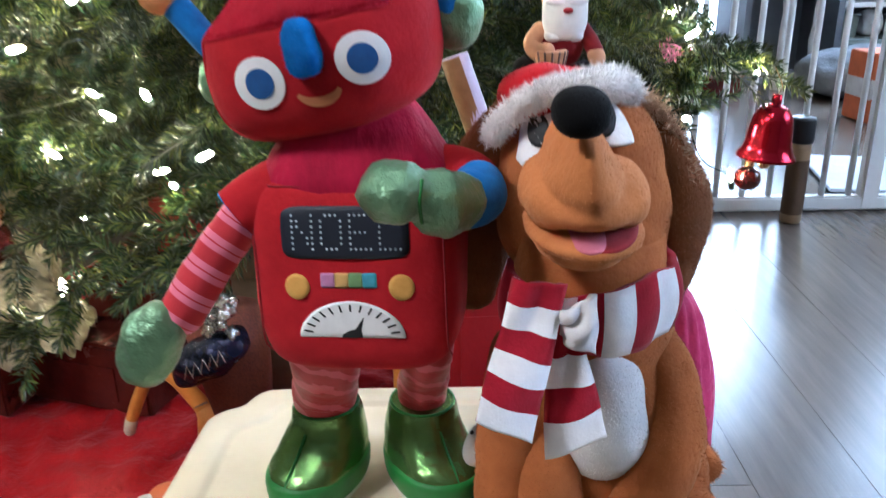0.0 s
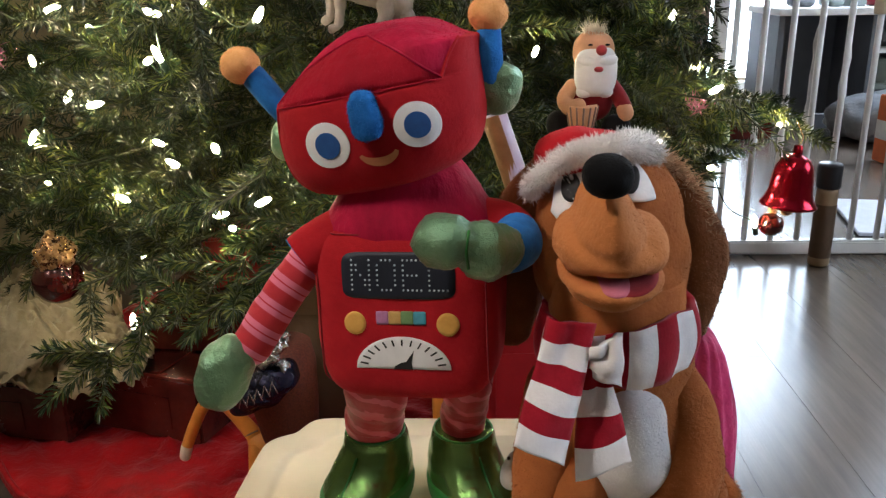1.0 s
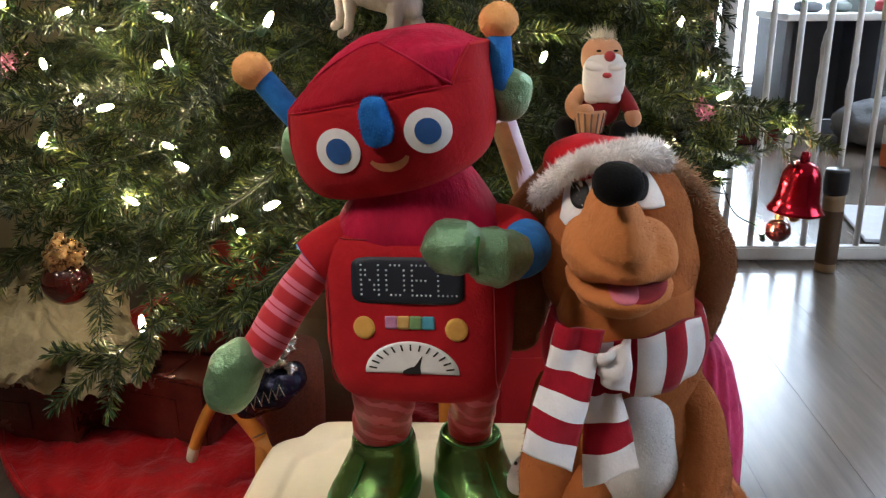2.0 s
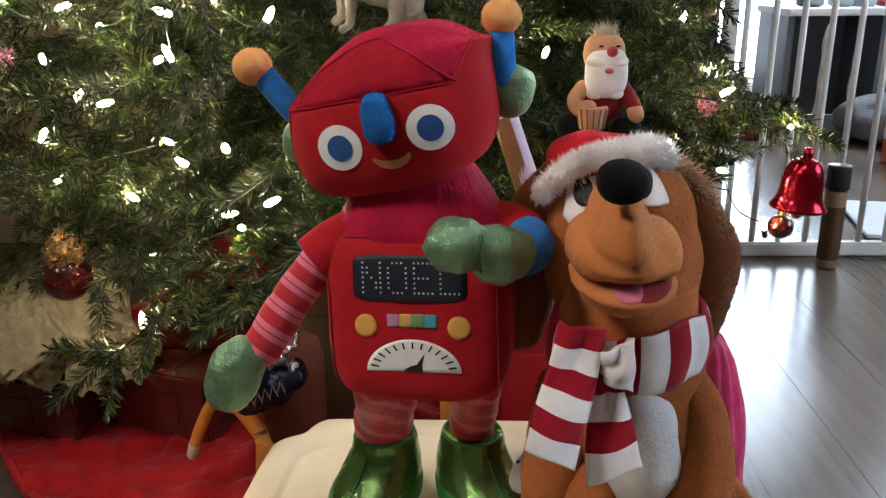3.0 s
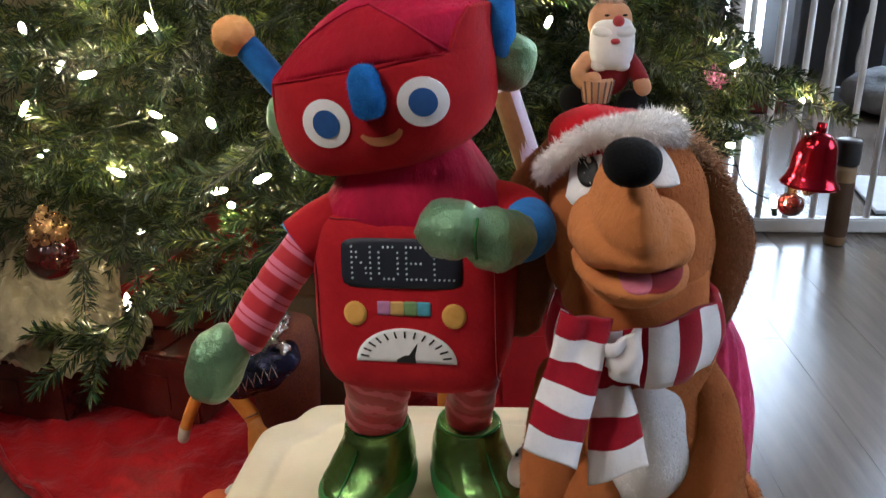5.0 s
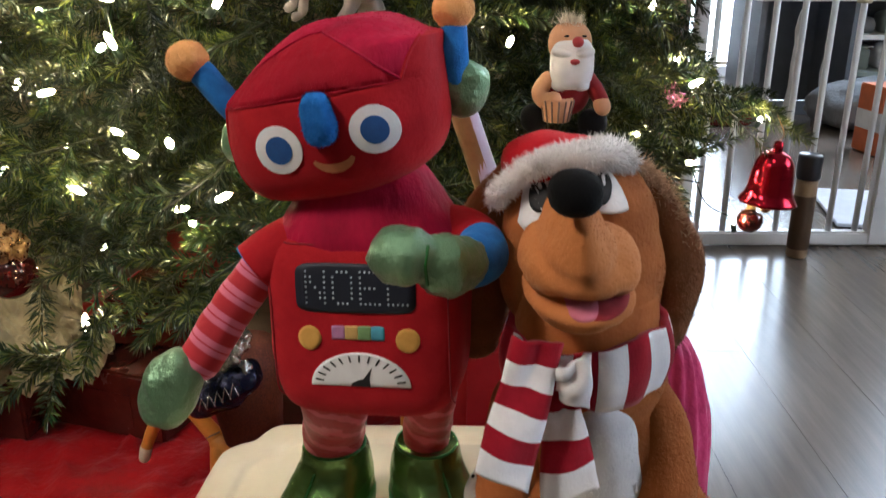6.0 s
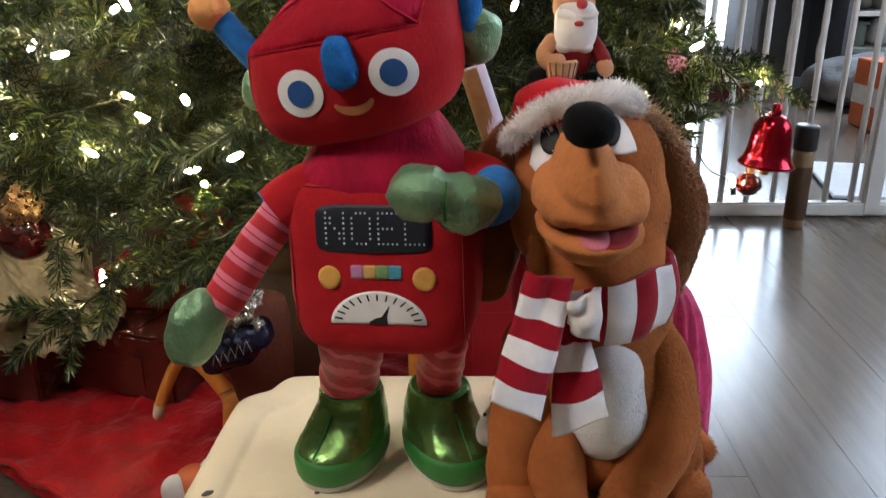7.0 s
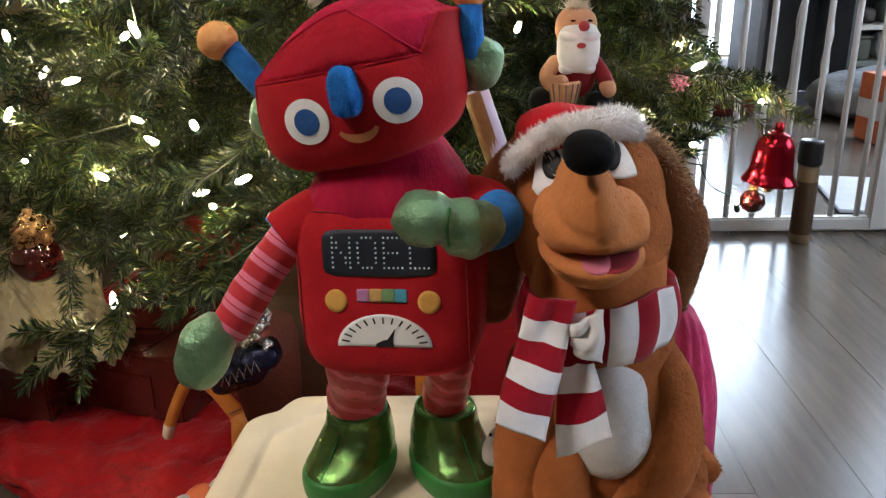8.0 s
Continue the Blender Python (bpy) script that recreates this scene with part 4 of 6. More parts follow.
mz_v, mz_f = star((0.067, 0.376, 0.442), [(0.0675, 0.3745, 0.4355, 0.0265, 0.0505, 0.0125), (0.0640, 0.3720, 0.4580, 0.0105, 0.0490, 0.0180), (0.0840, 0.3760, 0.4350, 0.0155, 0.0370, 0.0150), (0.0520, 0.3750, 0.4350, 0.0140, 0.0390, 0.0150), (0.068, 0.400, 0.437, 0.020, 0.025, 0.014), (0.0655, 0.3690, 0.4460, 0.0190, 0.0470, 0.0150), (0.0645, 0.3700, 0.4530, 0.0145, 0.0480, 0.0165)], 28, 14.0)
muzzle = part("muzzle", pile((swollen(swollen(mz_v, 0.0014, 50), 0.0005, 140), mz_f), 15000, 0.0007), DOG_LIGHT, dhead, "padded light caramel muzzle")
part("nose", pile(soft(0.0123, 0.0112, 0.0103, 2.3, 14, pose(0.0580, 0.3250, 0.4835, 12, 0, 0), 0.0005, 80), 2500, 0.0006, 4, (0, 0, 0)), NOSE, muzzle, "large black velour nose")
jw_v, jw_f = star((0.0690, 0.378, 0.4120), [(0.0690, 0.3735, 0.4180, 0.0290, 0.0475, 0.0078), (0.0690, 0.3800, 0.4115, 0.0240, 0.0405, 0.0130)], 20)
jaw = part("jaw", pile((swollen(jw_v, 0.0010, 60), jw_f), 8000, 0.0008, lay=(0, -0.2, 0.1)), DOG_LIGHT, dhead, "light caramel lower jaw")
part("mouth", soft(0.0245, 0.0455, 0.0048, 2.3, 16, pose(0.0690, 0.3735, 0.4220, 3, -5, 0)), LIP, dhead, "dark red open mouth")
part("tongue", soft(0.0125, 0.0430, 0.0042, 2.3, 12, pose(0.0665, 0.3700, 0.4228, 3, -5, 0)), TONGUE, dhead, "pink velour tongue")


def dog_face(x, z):
    """y of the near side of the dog's face at x, z."""
    d = np.hypot((dh_v[:, 0] - x) * 1.0, (dh_v[:, 2] - z) * 1.0) + np.where(dh_v[:, 1] > 0.445, 9, 0)
    k = np.argsort(d)[:6]
    w = 1 / (d[k] + 0.0008)
    return float((dh_v[k, 1] * w).sum() / w.sum()) - 0.0012


for outline, pupil in ((((0.0410, 0.4375), (0.0450, 0.4345), (0.0520, 0.4385), (0.0590, 0.4440), (0.0615, 0.4540), (0.0590, 0.4630), (0.0520, 0.4635), (0.0450, 0.4565)), (0.0520, 0.4535)),
                       (((0.0800, 0.4490), (0.0880, 0.4475), (0.0990, 0.4480), (0.1010, 0.4500), (0.0975, 0.4590), (0.0920, 0.4665), (0.0840, 0.4690), (0.0790, 0.4600)), (0.0862, 0.4600))):
    rim = bezier(list(outline) + [outline[0]], 4)[:-1]
    eye = part("eye", patch(rim, dog_face, 0.0022, 5), WHITE_FELT, dhead, "white felt eye looking up")
    px, pz = pupil
    pup = part("pupil", patch(oval(px, pz, 0.0050, 0.0078, 2.2, 28, -14), dog_face, 0.0030, 3), BLACK, eye, "black oval pupil")
    part("glint", patch(oval(px + 0.0008, pz + 0.0052, 0.0011, 0.0013, 2, 12), dog_face, 0.0038, 1), WHITE_FELT, pup)
# ears: thick hanging flaps, the outer edge trimmed with longer fur
er_v, er_f = tube([(0.104, 0.460, 0.464, 0.008), (0.119, 0.462, 0.449, 0.0125), (0.1345, 0.464, 0.418, 0.0175), (0.1425, 0.464, 0.388, 0.0190), (0.1400, 0.460, 0.358, 0.0150), (0.1330, 0.454, 0.338, 0.0085)], 8, 22, flat=1.0, up=(0, 1, 0.1))
ear = part("ear", pile((swollen(er_v, 0.0030, 38), er_f), 7000, 0.0020), DOG_DARK, dhead, "long brown plush ear")
rng = np.random.default_rng(3)
path_e = bezier([(0.106, 0.450, 0.465), (0.121, 0.452, 0.456), (0.136, 0.455, 0.436), (0.149, 0.458, 0.410)], 120)
fb = path_e[rng.integers(0, len(path_e), 1700)] + rng.normal(0, 0.0032, (1700, 3))
part("ear_fur", fibres(fb, np.tile((0.6, -0.35, 0.55), (1700, 1)), 0.0060, 0.00033, 0.25, 0.6, 4), EAR_FUR, ear, "tan longer fur along the ear")
el_v, el_f = tube([(0.043, 0.470, 0.455, 0.010), (0.030, 0.476, 0.425, 0.017), (0.021, 0.476, 0.390, 0.020), (0.018, 0.472, 0.360, 0.019), (0.020, 0.470, 0.340, 0.012)], 8, 22, flat=1.2, up=(1, 0, 0.3))
part("ear", pile((swollen(el_v, 0.0025, 38), el_f), 6000, 0.0020), DOG_DARK, dhead, "long brown plush ear")
bd_v, bd_f = star((0.092, 0.452, 0.275), [(0.092, 0.452, 0.325, 0.0500, 0.040, 0.046), (0.094, 0.452, 0.270, 0.0610, 0.047, 0.062), (0.094, 0.455, 0.232, 0.0665, 0.048, 0.036)], 22)
part("neck", stack([(0.335, 0.086, 0.445, 0.036, 0.034), (0.352, 0.085, 0.430, 0.0415, 0.0420), (0.372, 0.084, 0.427, 0.0430, 0.0430), (0.395, 0.084, 0.430, 0.041, 0.040)], 2.1), DOG, dog)
body = part("body", pile((swollen(swollen(bd_v, 0.0030, 32), 0.0008, 110), bd_f), 18000), DOG, dog)
bl_v, bl_f = star((0.103, 0.432, 0.280), [(0.0940, 0.4240, 0.292, 0.0260, 0.0235, 0.0370), (0.0960, 0.4255, 0.270, 0.0310, 0.0275, 0.0370)], 20)
part("belly_patch", pile((swollen(bl_v, 0.0008, 50), bl_f), 7000, 0.0014), BELLY, body, "white plush belly patch")
for name, pts, ww in (
    ("foreleg", [(0.047, 0.437, 0.312, 0.019), (0.0405, 0.423, 0.270, 0.0195), (0.0370, 0.418, 0.235, 0.0190), (0.0385, 0.411, 0.214, 0.0175)], 0.0018),
    ("foreleg", [(0.124, 0.448, 0.326, 0.0150), (0.1360, 0.436, 0.295, 0.0190), (0.1375, 0.421, 0.262, 0.0210), (0.1230, 0.409, 0.234, 0.0200), (0.1110, 0.402, 0.216, 0.0178)], 0.0018),
    ("hind_leg", [(0.058, 0.440, 0.262, 0.0200), (0.0600, 0.418, 0.252, 0.0200), (0.0645, 0.402, 0.228, 0.0190), (0.0680, 0.394, 0.214, 0.0165)], 0.0018),
    ("hind_leg", [(0.138, 0.458, 0.250, 0.0200), (0.1480, 0.446, 0.236, 0.0205), (0.1510, 0.434, 0.220, 0.0190), (0.1510, 0.422, 0.214, 0.0165)], 0.0018),
):
    lv, lf = tube(pts, 8, 22)
    lg = part(name, pile((swollen(swollen(lv, ww * 1.5, 40), 0.0008, 110), lf), 7000), DOG, body)
    x, y, z, r = pts[-1]
    part("paw", pile(soft(r * 1.15, r * 1.20, 0.0165, 2.3, 12, pose(x, y - 0.006, TOP + 0.0158), 0.0016, 60), 3500, 0.0018), DOG, lg)
tl_v, tl_f = tube([(0.135, 0.492, 0.222, 0.012), (0.160, 0.500, 0.216, 0.013), (0.172, 0.482, 0.2125, 0.012), (0.178, 0.462, 0.211, 0.010)], 6, 18)
part("tail", pile((swollen(tl_v, 0.0025, 60), tl_f), 2500, 0.0030), DOG, body)

# ---- santa hat on the dog ----
hat = thing("santa_hat", (0.078, 0.46, 0.46), "small red plush santa hat with white fluffy brim", "hat")
ht_v, ht_f = star((0.072, 0.460, 0.468), [(0.072, 0.456, 0.463, 0.0395, 0.032, 0.0170), (0.060, 0.456, 0.466, 0.0270, 0.026, 0.0165)], 18)
part("cap", pile((swollen(ht_v, 0.0016, 60), ht_f), 6000, 0.0010), HAT, hat)
brim = bezier([(0.0290, 0.4420, 0.4460, 0.0042), (0.0330, 0.4310, 0.4555, 0.0046), (0.0450, 0.4250, 0.4680, 0.0048), (0.0600, 0.4230, 0.4745, 0.0056), (0.0760, 0.4220, 0.4760, 0.0072), (0.0910, 0.4290, 0.4760, 0.0080), (0.1030, 0.4400, 0.4690, 0.0072)], 12)
bv, bf = tube(brim, 1, 16, smooth_line=False)
part("brim", (bv, bf), FUR, hat, "white fluffy brim")
idx = rng.integers(16 * 5, len(bv) - 16 * 5, 8500)
ctr = np.repeat(np.concatenate([np.repeat(brim[:1, :3], 5, 0), brim[:, :3], np.repeat(brim[-1:, :3], 5, 0)]), 16, 0)
nb = bv[idx] - ctr[idx]
nb /= np.linalg.norm(nb, axis=1)[:, None] + 1e-9
part("fur", fibres(bv[idx] + rng.normal(0, 0.0006, (len(idx), 3)), nb, 0.0042, 0.00028, 0.1, 0.45, 5), FUR, hat)

# ---- scarf ----
scarf = thing("scarf", (0.088, 0.42, 0.36), "red and white striped fleece scarf round the neck", "scarf")


def scarf_ring(u, v):
    a = radians(-205 + 410 * u)
    r = 1.0 + 0.03 * math.sin(7 * a) + 0.02 * math.sin(13 * a + 1)
    z = 0.3605 + (v - 0.5) * 0.035 * (1 + 0.12 * math.sin(3 * a)) + 0.006 * math.sin(a)
    bulge = 0.004 * math.sin(math.pi * v)
    return (0.084 + (0.0440 + bulge) * r * math.sin(a), 0.426 - (0.0450 + bulge) * r * math.cos(a), z)


def striped_cloth(name, nu, nv, place, thick, bands, along_u=True, label=""):
    v, f = cloth(nu, nv, place, thick)
    k = nu * nv
    slots = []
    for i in range(len(f)):
        j = i % k if i < 2 * k else None
        if j is None:
            slots.append(0)
        else:
            s = (j // nv + 0.5) / nu
            slots.append(int(math.floor(s * bands)) % 2)
    return link_part(name, mesh_of(name, [(v, f, slots)], [SCARF_RED, SCARF_WHITE]), scarf, label)


striped_cloth("neck_loop", 132, 8, scarf_ring, 0.006, 22)


def ended(u, v, corners, y0, y1):
    """A cloth end between four corners (x, z), bowed outwards."""
    (ax, az), (bx, bz), (cx, cz), (dx, dz) = corners
    x = (ax + (bx - ax) * v) * (1 - u) + (cx + (dx - cx) * v) * u
    zz = (az + (bz - az) * v) * (1 - u) + (cz + (dz - cz) * v) * u
    fold = 0.0030 * math.sin(math.pi * v) + 0.0016 * math.sin(8 * u + 5 * v) + 0.0022 * (1 - u) ** 2 * math.sin(9 * v)
    return (x, y0 + (y1 - y0) * u - fold, zz)


def tail_one(u, v):
    return ended(u, v, ((0.0375, 0.388), (0.0625, 0.384), (0.0160, 0.3230), (0.0440, 0.3090)), 0.3790, 0.3500)


def tail_two(u, v):
    return ended(u, v, ((0.0560, 0.362), (0.0700, 0.358), (0.0540, 0.2905), (0.0860, 0.3030)), 0.3835, 0.3640)


striped_cloth("tail", 48, 10, tail_one, 0.0055, 6, label="hanging striped scarf end")
striped_cloth("tail", 40, 10, tail_two, 0.0055, 4, label="hanging striped scarf end")


def knot_fold(u, v):
    x, y, z = ended(u, v, ((0.0600, 0.3760), (0.0770, 0.3795), (0.0625, 0.3500), (0.0785, 0.3470)), 0.3755, 0.3735)
    z = 0.3630 + (z - 0.3630) * (0.62 + 0.38 * v)
    return x, y - 0.0022 * math.sin(math.pi * u) - 0.0012 * math.sin(14 * u) * (1 - v), z


part("knot", cloth(24, 20, knot_fold, 0.005), SCARF_WHITE, scarf, "white folded knot of the scarf")

# ---- decorated tree ----
TREE = Vector((-0.15, 1.17, 0))
tree = thing("christmas_tree", TREE, "green artificial christmas tree with lights and ornaments", "christmas tree")
part("trunk", tube([(TREE.x, TREE.y, 0.10, 0.022), (TREE.x, TREE.y, 1.0, 0.018), (TREE.x, TREE.y, 1.95, 0.006)], 6, 12), BARK, tree)
std = part("stand", lathe([(0.0, 0.13), (0.03, 0.13), (0.032, 0.02), (0.04, 0.012), (0.0, 0.012)], 24, pose(TREE.x, TREE.y, 0)), WIRE, tree)
for a in (45, 135, 225, 315):
    c, s = math.cos(radians(a)), math.sin(radians(a))
    part("stand_leg", tube([(TREE.x + 0.02 * c, TREE.y + 0.02 * s, 0.07, 0.008), (TREE.x + 0.14 * c, TREE.y + 0.14 * s, 0.03, 0.008), (TREE.x + 0.24 * c, TREE.y + 0.24 * s, 0.012, 0.008)], 4, 8), WIRE, std)
trng = np.random.default_rng(11)


# room kept free round what hangs from or stands before the boughs
CLEAR = [(0.425, 0.90, 0.3, 1.66, 0.0, 0.43), (0.335, 0.40, 0.3, 1.66, 0.0, 0.335), (0.060, 0.200, 0.3, 0.845, 0.39, 0.56), (-0.205, -0.035, 0.3, 0.765, 0.49, 0.66), (0.300, 0.450, 0.3, 0.990, 0.240, 0.378),
         (-0.510, -0.415, 0.3, 0.800, 0.22, 0.330), (-0.40, 0.30, 0.3, 0.80, 0.0, 0.225), (-0.20, 0.22, 0.3, 0.655, 0.0, 0.7), (-0.80, 0.5, -0.2, 0.55, 0.0, 2.0), (0.325, 0.90, 0.3, 1.66, 0.425, 0.80), (0.15, 0.60, 0.3, 1.20, 0.0, 0.215), (0.12, 0.50, 0.3, 0.88, 0.0, 0.305), (0.36, 0.90, 0.3, 1.66, 0.0, 0.275), (0.24, 0.60, 0.86, 1.66, 0.19, 0.285)]


def sprig(origin, way, length, count, nl, verts, quads, stems):
    """Needles all round a short stem; long ones midway, a tuft at the tip."""
    w = np.array(way) / np.linalg.norm(way)
    tip_ = np.asarray(origin) + w * (length + 0.008)
    for x0, x1, y0, y1, z0, z1 in CLEAR:
        if any(x0 < c[0] < x1 and y0 < c[1] < y1 and z0 < c[2] < z1 for c in (tip_, (tip_ + np.asarray(origin)) / 2)):
            return
    u = np.cross(w, (0.1, 0.2, 1.0))
    u /= np.linalg.norm(u)
    q = np.cross(u, w)
    s = np.sort(trng.uniform(0.02, 1.0, count))
    ang = trng.uniform(0, 2 * math.pi, count)
    sag = np.array((0, 0, -0.12 * length))
    base = np.asarray(origin) + np.outer(s * length, w) + np.outer(s * s, sag)
    rad = np.cos(ang)[:, None] * u + np.sin(ang)[:, None] * q
    lean = np.where(s > 0.95, 0.45, 1.25)[:, None] * trng.uniform(0.55, 1.5, (count, 1))
    d = w + rad * lean
    d /= np.linalg.norm(d, axis=1)[:, None]
    side = np.cross(d, trng.normal(0, 1, (count, 3)))
    side /= np.linalg.norm(side, axis=1)[:, None]
    ln = (nl * trng.uniform(0.75, 1.15, count) * (1 - 0.25 * s))[:, None]
    wd = 0.00105
    tip = base + d * ln + np.array((0, 0, -0.0012))
    mid = base + d * ln * 0.62
    verts.append(np.stack([base, mid + side * wd, tip, mid - side * wd], 1).reshape(-1, 3))
    quads.append(count)
    stems.append((np.asarray(origin), np.asarray(origin) + w * length * 0.97 + sag * 0.95))


def fir_branch(start, end, sag, sprigs, needles, nl, spl):
    """One wired branch: a bent main stem with side sprigs."""
    start, end = np.array(start, float), np.array(end, float)
    verts, quads, stems = [], [], []
    n = 7
    line_ = np.array([start + (end - start) * t + np.array((0, 0, -sag * math.sin(math.pi * t * 0.5))) * t for t in np.linspace(0, 1, n)])
    for i in range(2, n):
        c = line_[i]
        if any(x0 < c[0] < x1 and y0 < c[1] < y1 and z0 < c[2] < z1 for x0, x1, y0, y1, z0, z1 in CLEAR):
            line_ = np.array([line_[0] + (line_[i - 1] - line_[0]) * t for t in np.linspace(0, 1, n)])
            break
    for k in range(sprigs):
        t = 0.22 + 0.78 * (k + trng.uniform(0, 1)) / sprigs
        i = min(n - 2, int(t * (n - 1)))
        o = line_[i] + (line_[i + 1] - line_[i]) * (t * (n - 1) - i)
        w = line_[i + 1] - line_[i]
        w /= np.linalg.norm(w)
        lat = np.cross(w, (0, 0, 1)) * (1 if k % 2 else -1) * trng.uniform(0.45, 1.0) + np.array((0, 0, trng.normal(0.10, 0.55)))
        sprig(o, w * 0.9 + lat, spl * trng.uniform(0.65, 1.15) * (1.1 - 0.35 * t), needles, nl, verts, quads, stems)
    w = line_[-1] - line_[-2]
    sprig(line_[-1] - w / np.linalg.norm(w) * 0.03, w, spl * 0.95, int(needles * 1.2), nl, verts, quads, stems)
    if not verts:
        return []
    nv = np.concatenate(verts)
    nq = np.arange(len(nv)).reshape(-1, 4)
    sv, sf = tube([(*p, 0.0020 - 0.0010 * i / n) for i, p in enumerate(line_)], 2, 5, False)
    allv, allf, slots, off = [nv, sv], [nq.tolist(), [tuple(a + len(nv) for a in q) for q in sf]], [np.zeros(len(nq), int), np.ones(len(sf), int)], len(nv) + len(sv)
    for a, b in stems:
        tv_, tf_ = tube([(*a, 0.0011), (*((a + b) / 2), 0.0010), (*b, 0.0006)], 1, 3, False)
        allv.append(tv_)
        allf.append([tuple(x + off for x in q) for q in tf_])
        slots.append(np.ones(len(tf_), int))
        off += len(tv_)
    data = bpy.data.meshes.new("branch")
    data.from_pydata(np.concatenate(allv).tolist(), [], [tuple(q) for g in allf for q in g])
    data.materials.append(NEEDLE)
    data.materials.append(BARK)
    data.polygons.foreach_set("material_index", np.concatenate(slots).astype(np.int32))
    data.update()
    link_part("branch", data, tree)
    return stems


TIPS = []
z, level = 0.30, 0
while z < 1.85:
    reach = 0.60 * (1 - (z - 0.25) / 1.85) ** 0.9 + 0.03
    near = z < 0.80
    count = max(5, int((15 if near else 10) * (reach / 0.6) ** 0.7))
    for k in range(count):
        a = 2 * math.pi * (k + 0.5 * (level % 2) + trng.uniform(-0.25, 0.25)) / count
        r = reach * trng.uniform(0.84, 1.04)
        x, y = TREE.x + r * math.cos(a), TREE.y + r * math.sin(a)
        front = math.sin(a) < 0.35
        if y > 1.64:
            r *= (1.64 - TREE.y) / (y - TREE.y)
            x, y = TREE.x + r * math.cos(a), TREE.y + r * math.sin(a)
        zt = z + trng.uniform(-0.02, 0.05)
        full = near and front
        st = fir_branch((TREE.x + 0.02 * math.cos(a), TREE.y + 0.02 * math.sin(a), z - 0.02), (x, y, zt), 0.05, 17 if full else 14, 130 if full else 80, 0.0200 if full else 0.022, 0.115)
        if front and z < 0.95:
            TIPS += [b for _, b in st[len(st) // 2:]]
    z += 0.060 if near else 0.095
    level += 1
# the low boughs that stand out from the rest
for s, e, sg, n_ in (
    ((-0.10, 0.95, 0.36), (-0.345, 0.600, 0.262), 0.01, 20), ((-0.05, 0.90, 0.37), (-0.235, 0.565, 0.318), 0.01, 16),
    ((0.00, 1.10, 0.41), (0.385, 0.985, 0.412), 0.01, 28), ((0.00, 1.10, 0.34), (0.315, 0.965, 0.262), 0.01, 22),
    ((0.00, 1.10, 0.42), (0.285, 0.930, 0.345), 0.01, 20), ((-0.15, 1.00, 0.42), (-0.50, 0.760, 0.330), 0.01, 20),
    ((-0.1, 1.0, 0.34), (-0.53, 0.90, 0.25), 0.02, 18), ((0.0, 1.12, 0.50), (0.315, 1.00, 0.475), 0.01, 22), ((0.0, 1.12, 0.58), (0.29, 0.98, 0.56), 0.01, 20), ((0.0, 1.15, 0.44), (0.30, 1.05, 0.425), 0.01, 24), ((0.0, 1.15, 0.40), (0.29, 1.04, 0.375), 0.01, 24), ((0.0, 1.15, 0.36), (0.30, 1.06, 0.325), 0.01, 24), ((0.0, 1.15, 0.52), (0.27, 1.05, 0.515), 0.01, 22), ((0.0, 1.10, 0.34), (0.325, 1.03, 0.305), 0.01, 22),
):
    TIPS += [b for _, b in fir_branch(s, e, sg, n_ + 2, 170, 0.0190, 0.085)[n_ // 2:]]

# ---- light string ----
string = thing("light_string", (TREE.x, TREE.y - 0.3, 0.3), "string of small warm white lights on dark green wire", "string lights")
BULBS = [(-0.299, 0.72, 0.508), (-0.312, 0.73, 0.501), (-0.408, 0.76, 0.466), (-0.383, 0.76, 0.456), (-0.362, 0.86, 0.397), (-0.341, 0.84, 0.378),
         (-0.385, 0.8, 0.348), (-0.212, 0.72, 0.365), (-0.257, 0.76, 0.326), (-0.274, 0.78, 0.335), (-0.207, 0.74, 0.538), (-0.506, 0.88, 0.348),
         (-0.387, 0.78, 0.529), (0.062, 0.86, 0.493), (0.22, 0.92, 0.525), (0.27, 0.9, 0.444), (0.363, 0.95, 0.393), (0.278, 0.92, 0.349),
         (0.339, 0.93, 0.279), (-0.222, 0.62, 0.439), (-0.322, 0.640, 0.272), (-0.292, 0.7, 0.546), (-0.206, 0.74, 0.541),
         (-0.338, 0.74, 0.585), (-0.421, 0.78, 0.548), (-0.471, 0.82, 0.494)]
bulb_data = mesh_of("bulb", [(*lathe([(0.0, -0.009), (0.0022, -0.0070), (0.0030, -0.003), (0.0029, 0.003), (0.0019, 0.0070), (0.0, 0.009)], 10), 0)], [BULB])
sock_data = mesh_of("socket", [(*lathe([(0.0, -0.018), (0.0032, -0.018), (0.0036, -0.008), (0.0, -0.008)], 8), 0)], [WIRE])
brng = np.random.default_rng(7)
spots = [Vector(b) for b in BULBS]
pool = [t for t in TIPS if t[1] < 1.2]
for i in brng.permutation(len(pool)):
    q = Vector(pool[i])
    if len(spots) < 52 and all((q - s).length > 0.060 for s in spots) and not (q.y < 0.72 and q.z < 0.34):
        spots.append(q)
order, left = [spots[0]], spots[1:]
while left:
    j = min(range(len(left)), key=lambda n_: (left[n_] - order[-1]).length)
    order.append(left.pop(j))
for q in order:
    m_ = Matrix.Translation(q) @ Euler(brng.uniform(-1.5, 1.5, 3)).to_matrix().to_4x4()
    for nm, dat in (("bulb", bulb_data), ("socket", sock_data)):
        ob = link_part(nm, dat, string)
        ob.matrix_basis = m_
for a, b in zip(order, order[1:]):
    if (a - b).length < 0.11:
        mid = (a + b) / 2 + Vector((0, 0.02, -0.02))
        part("wire", tube([(*a, 0.0009), (*mid, 0.0009), (*b, 0.0009)], 4, 5, False), WIRE, string)

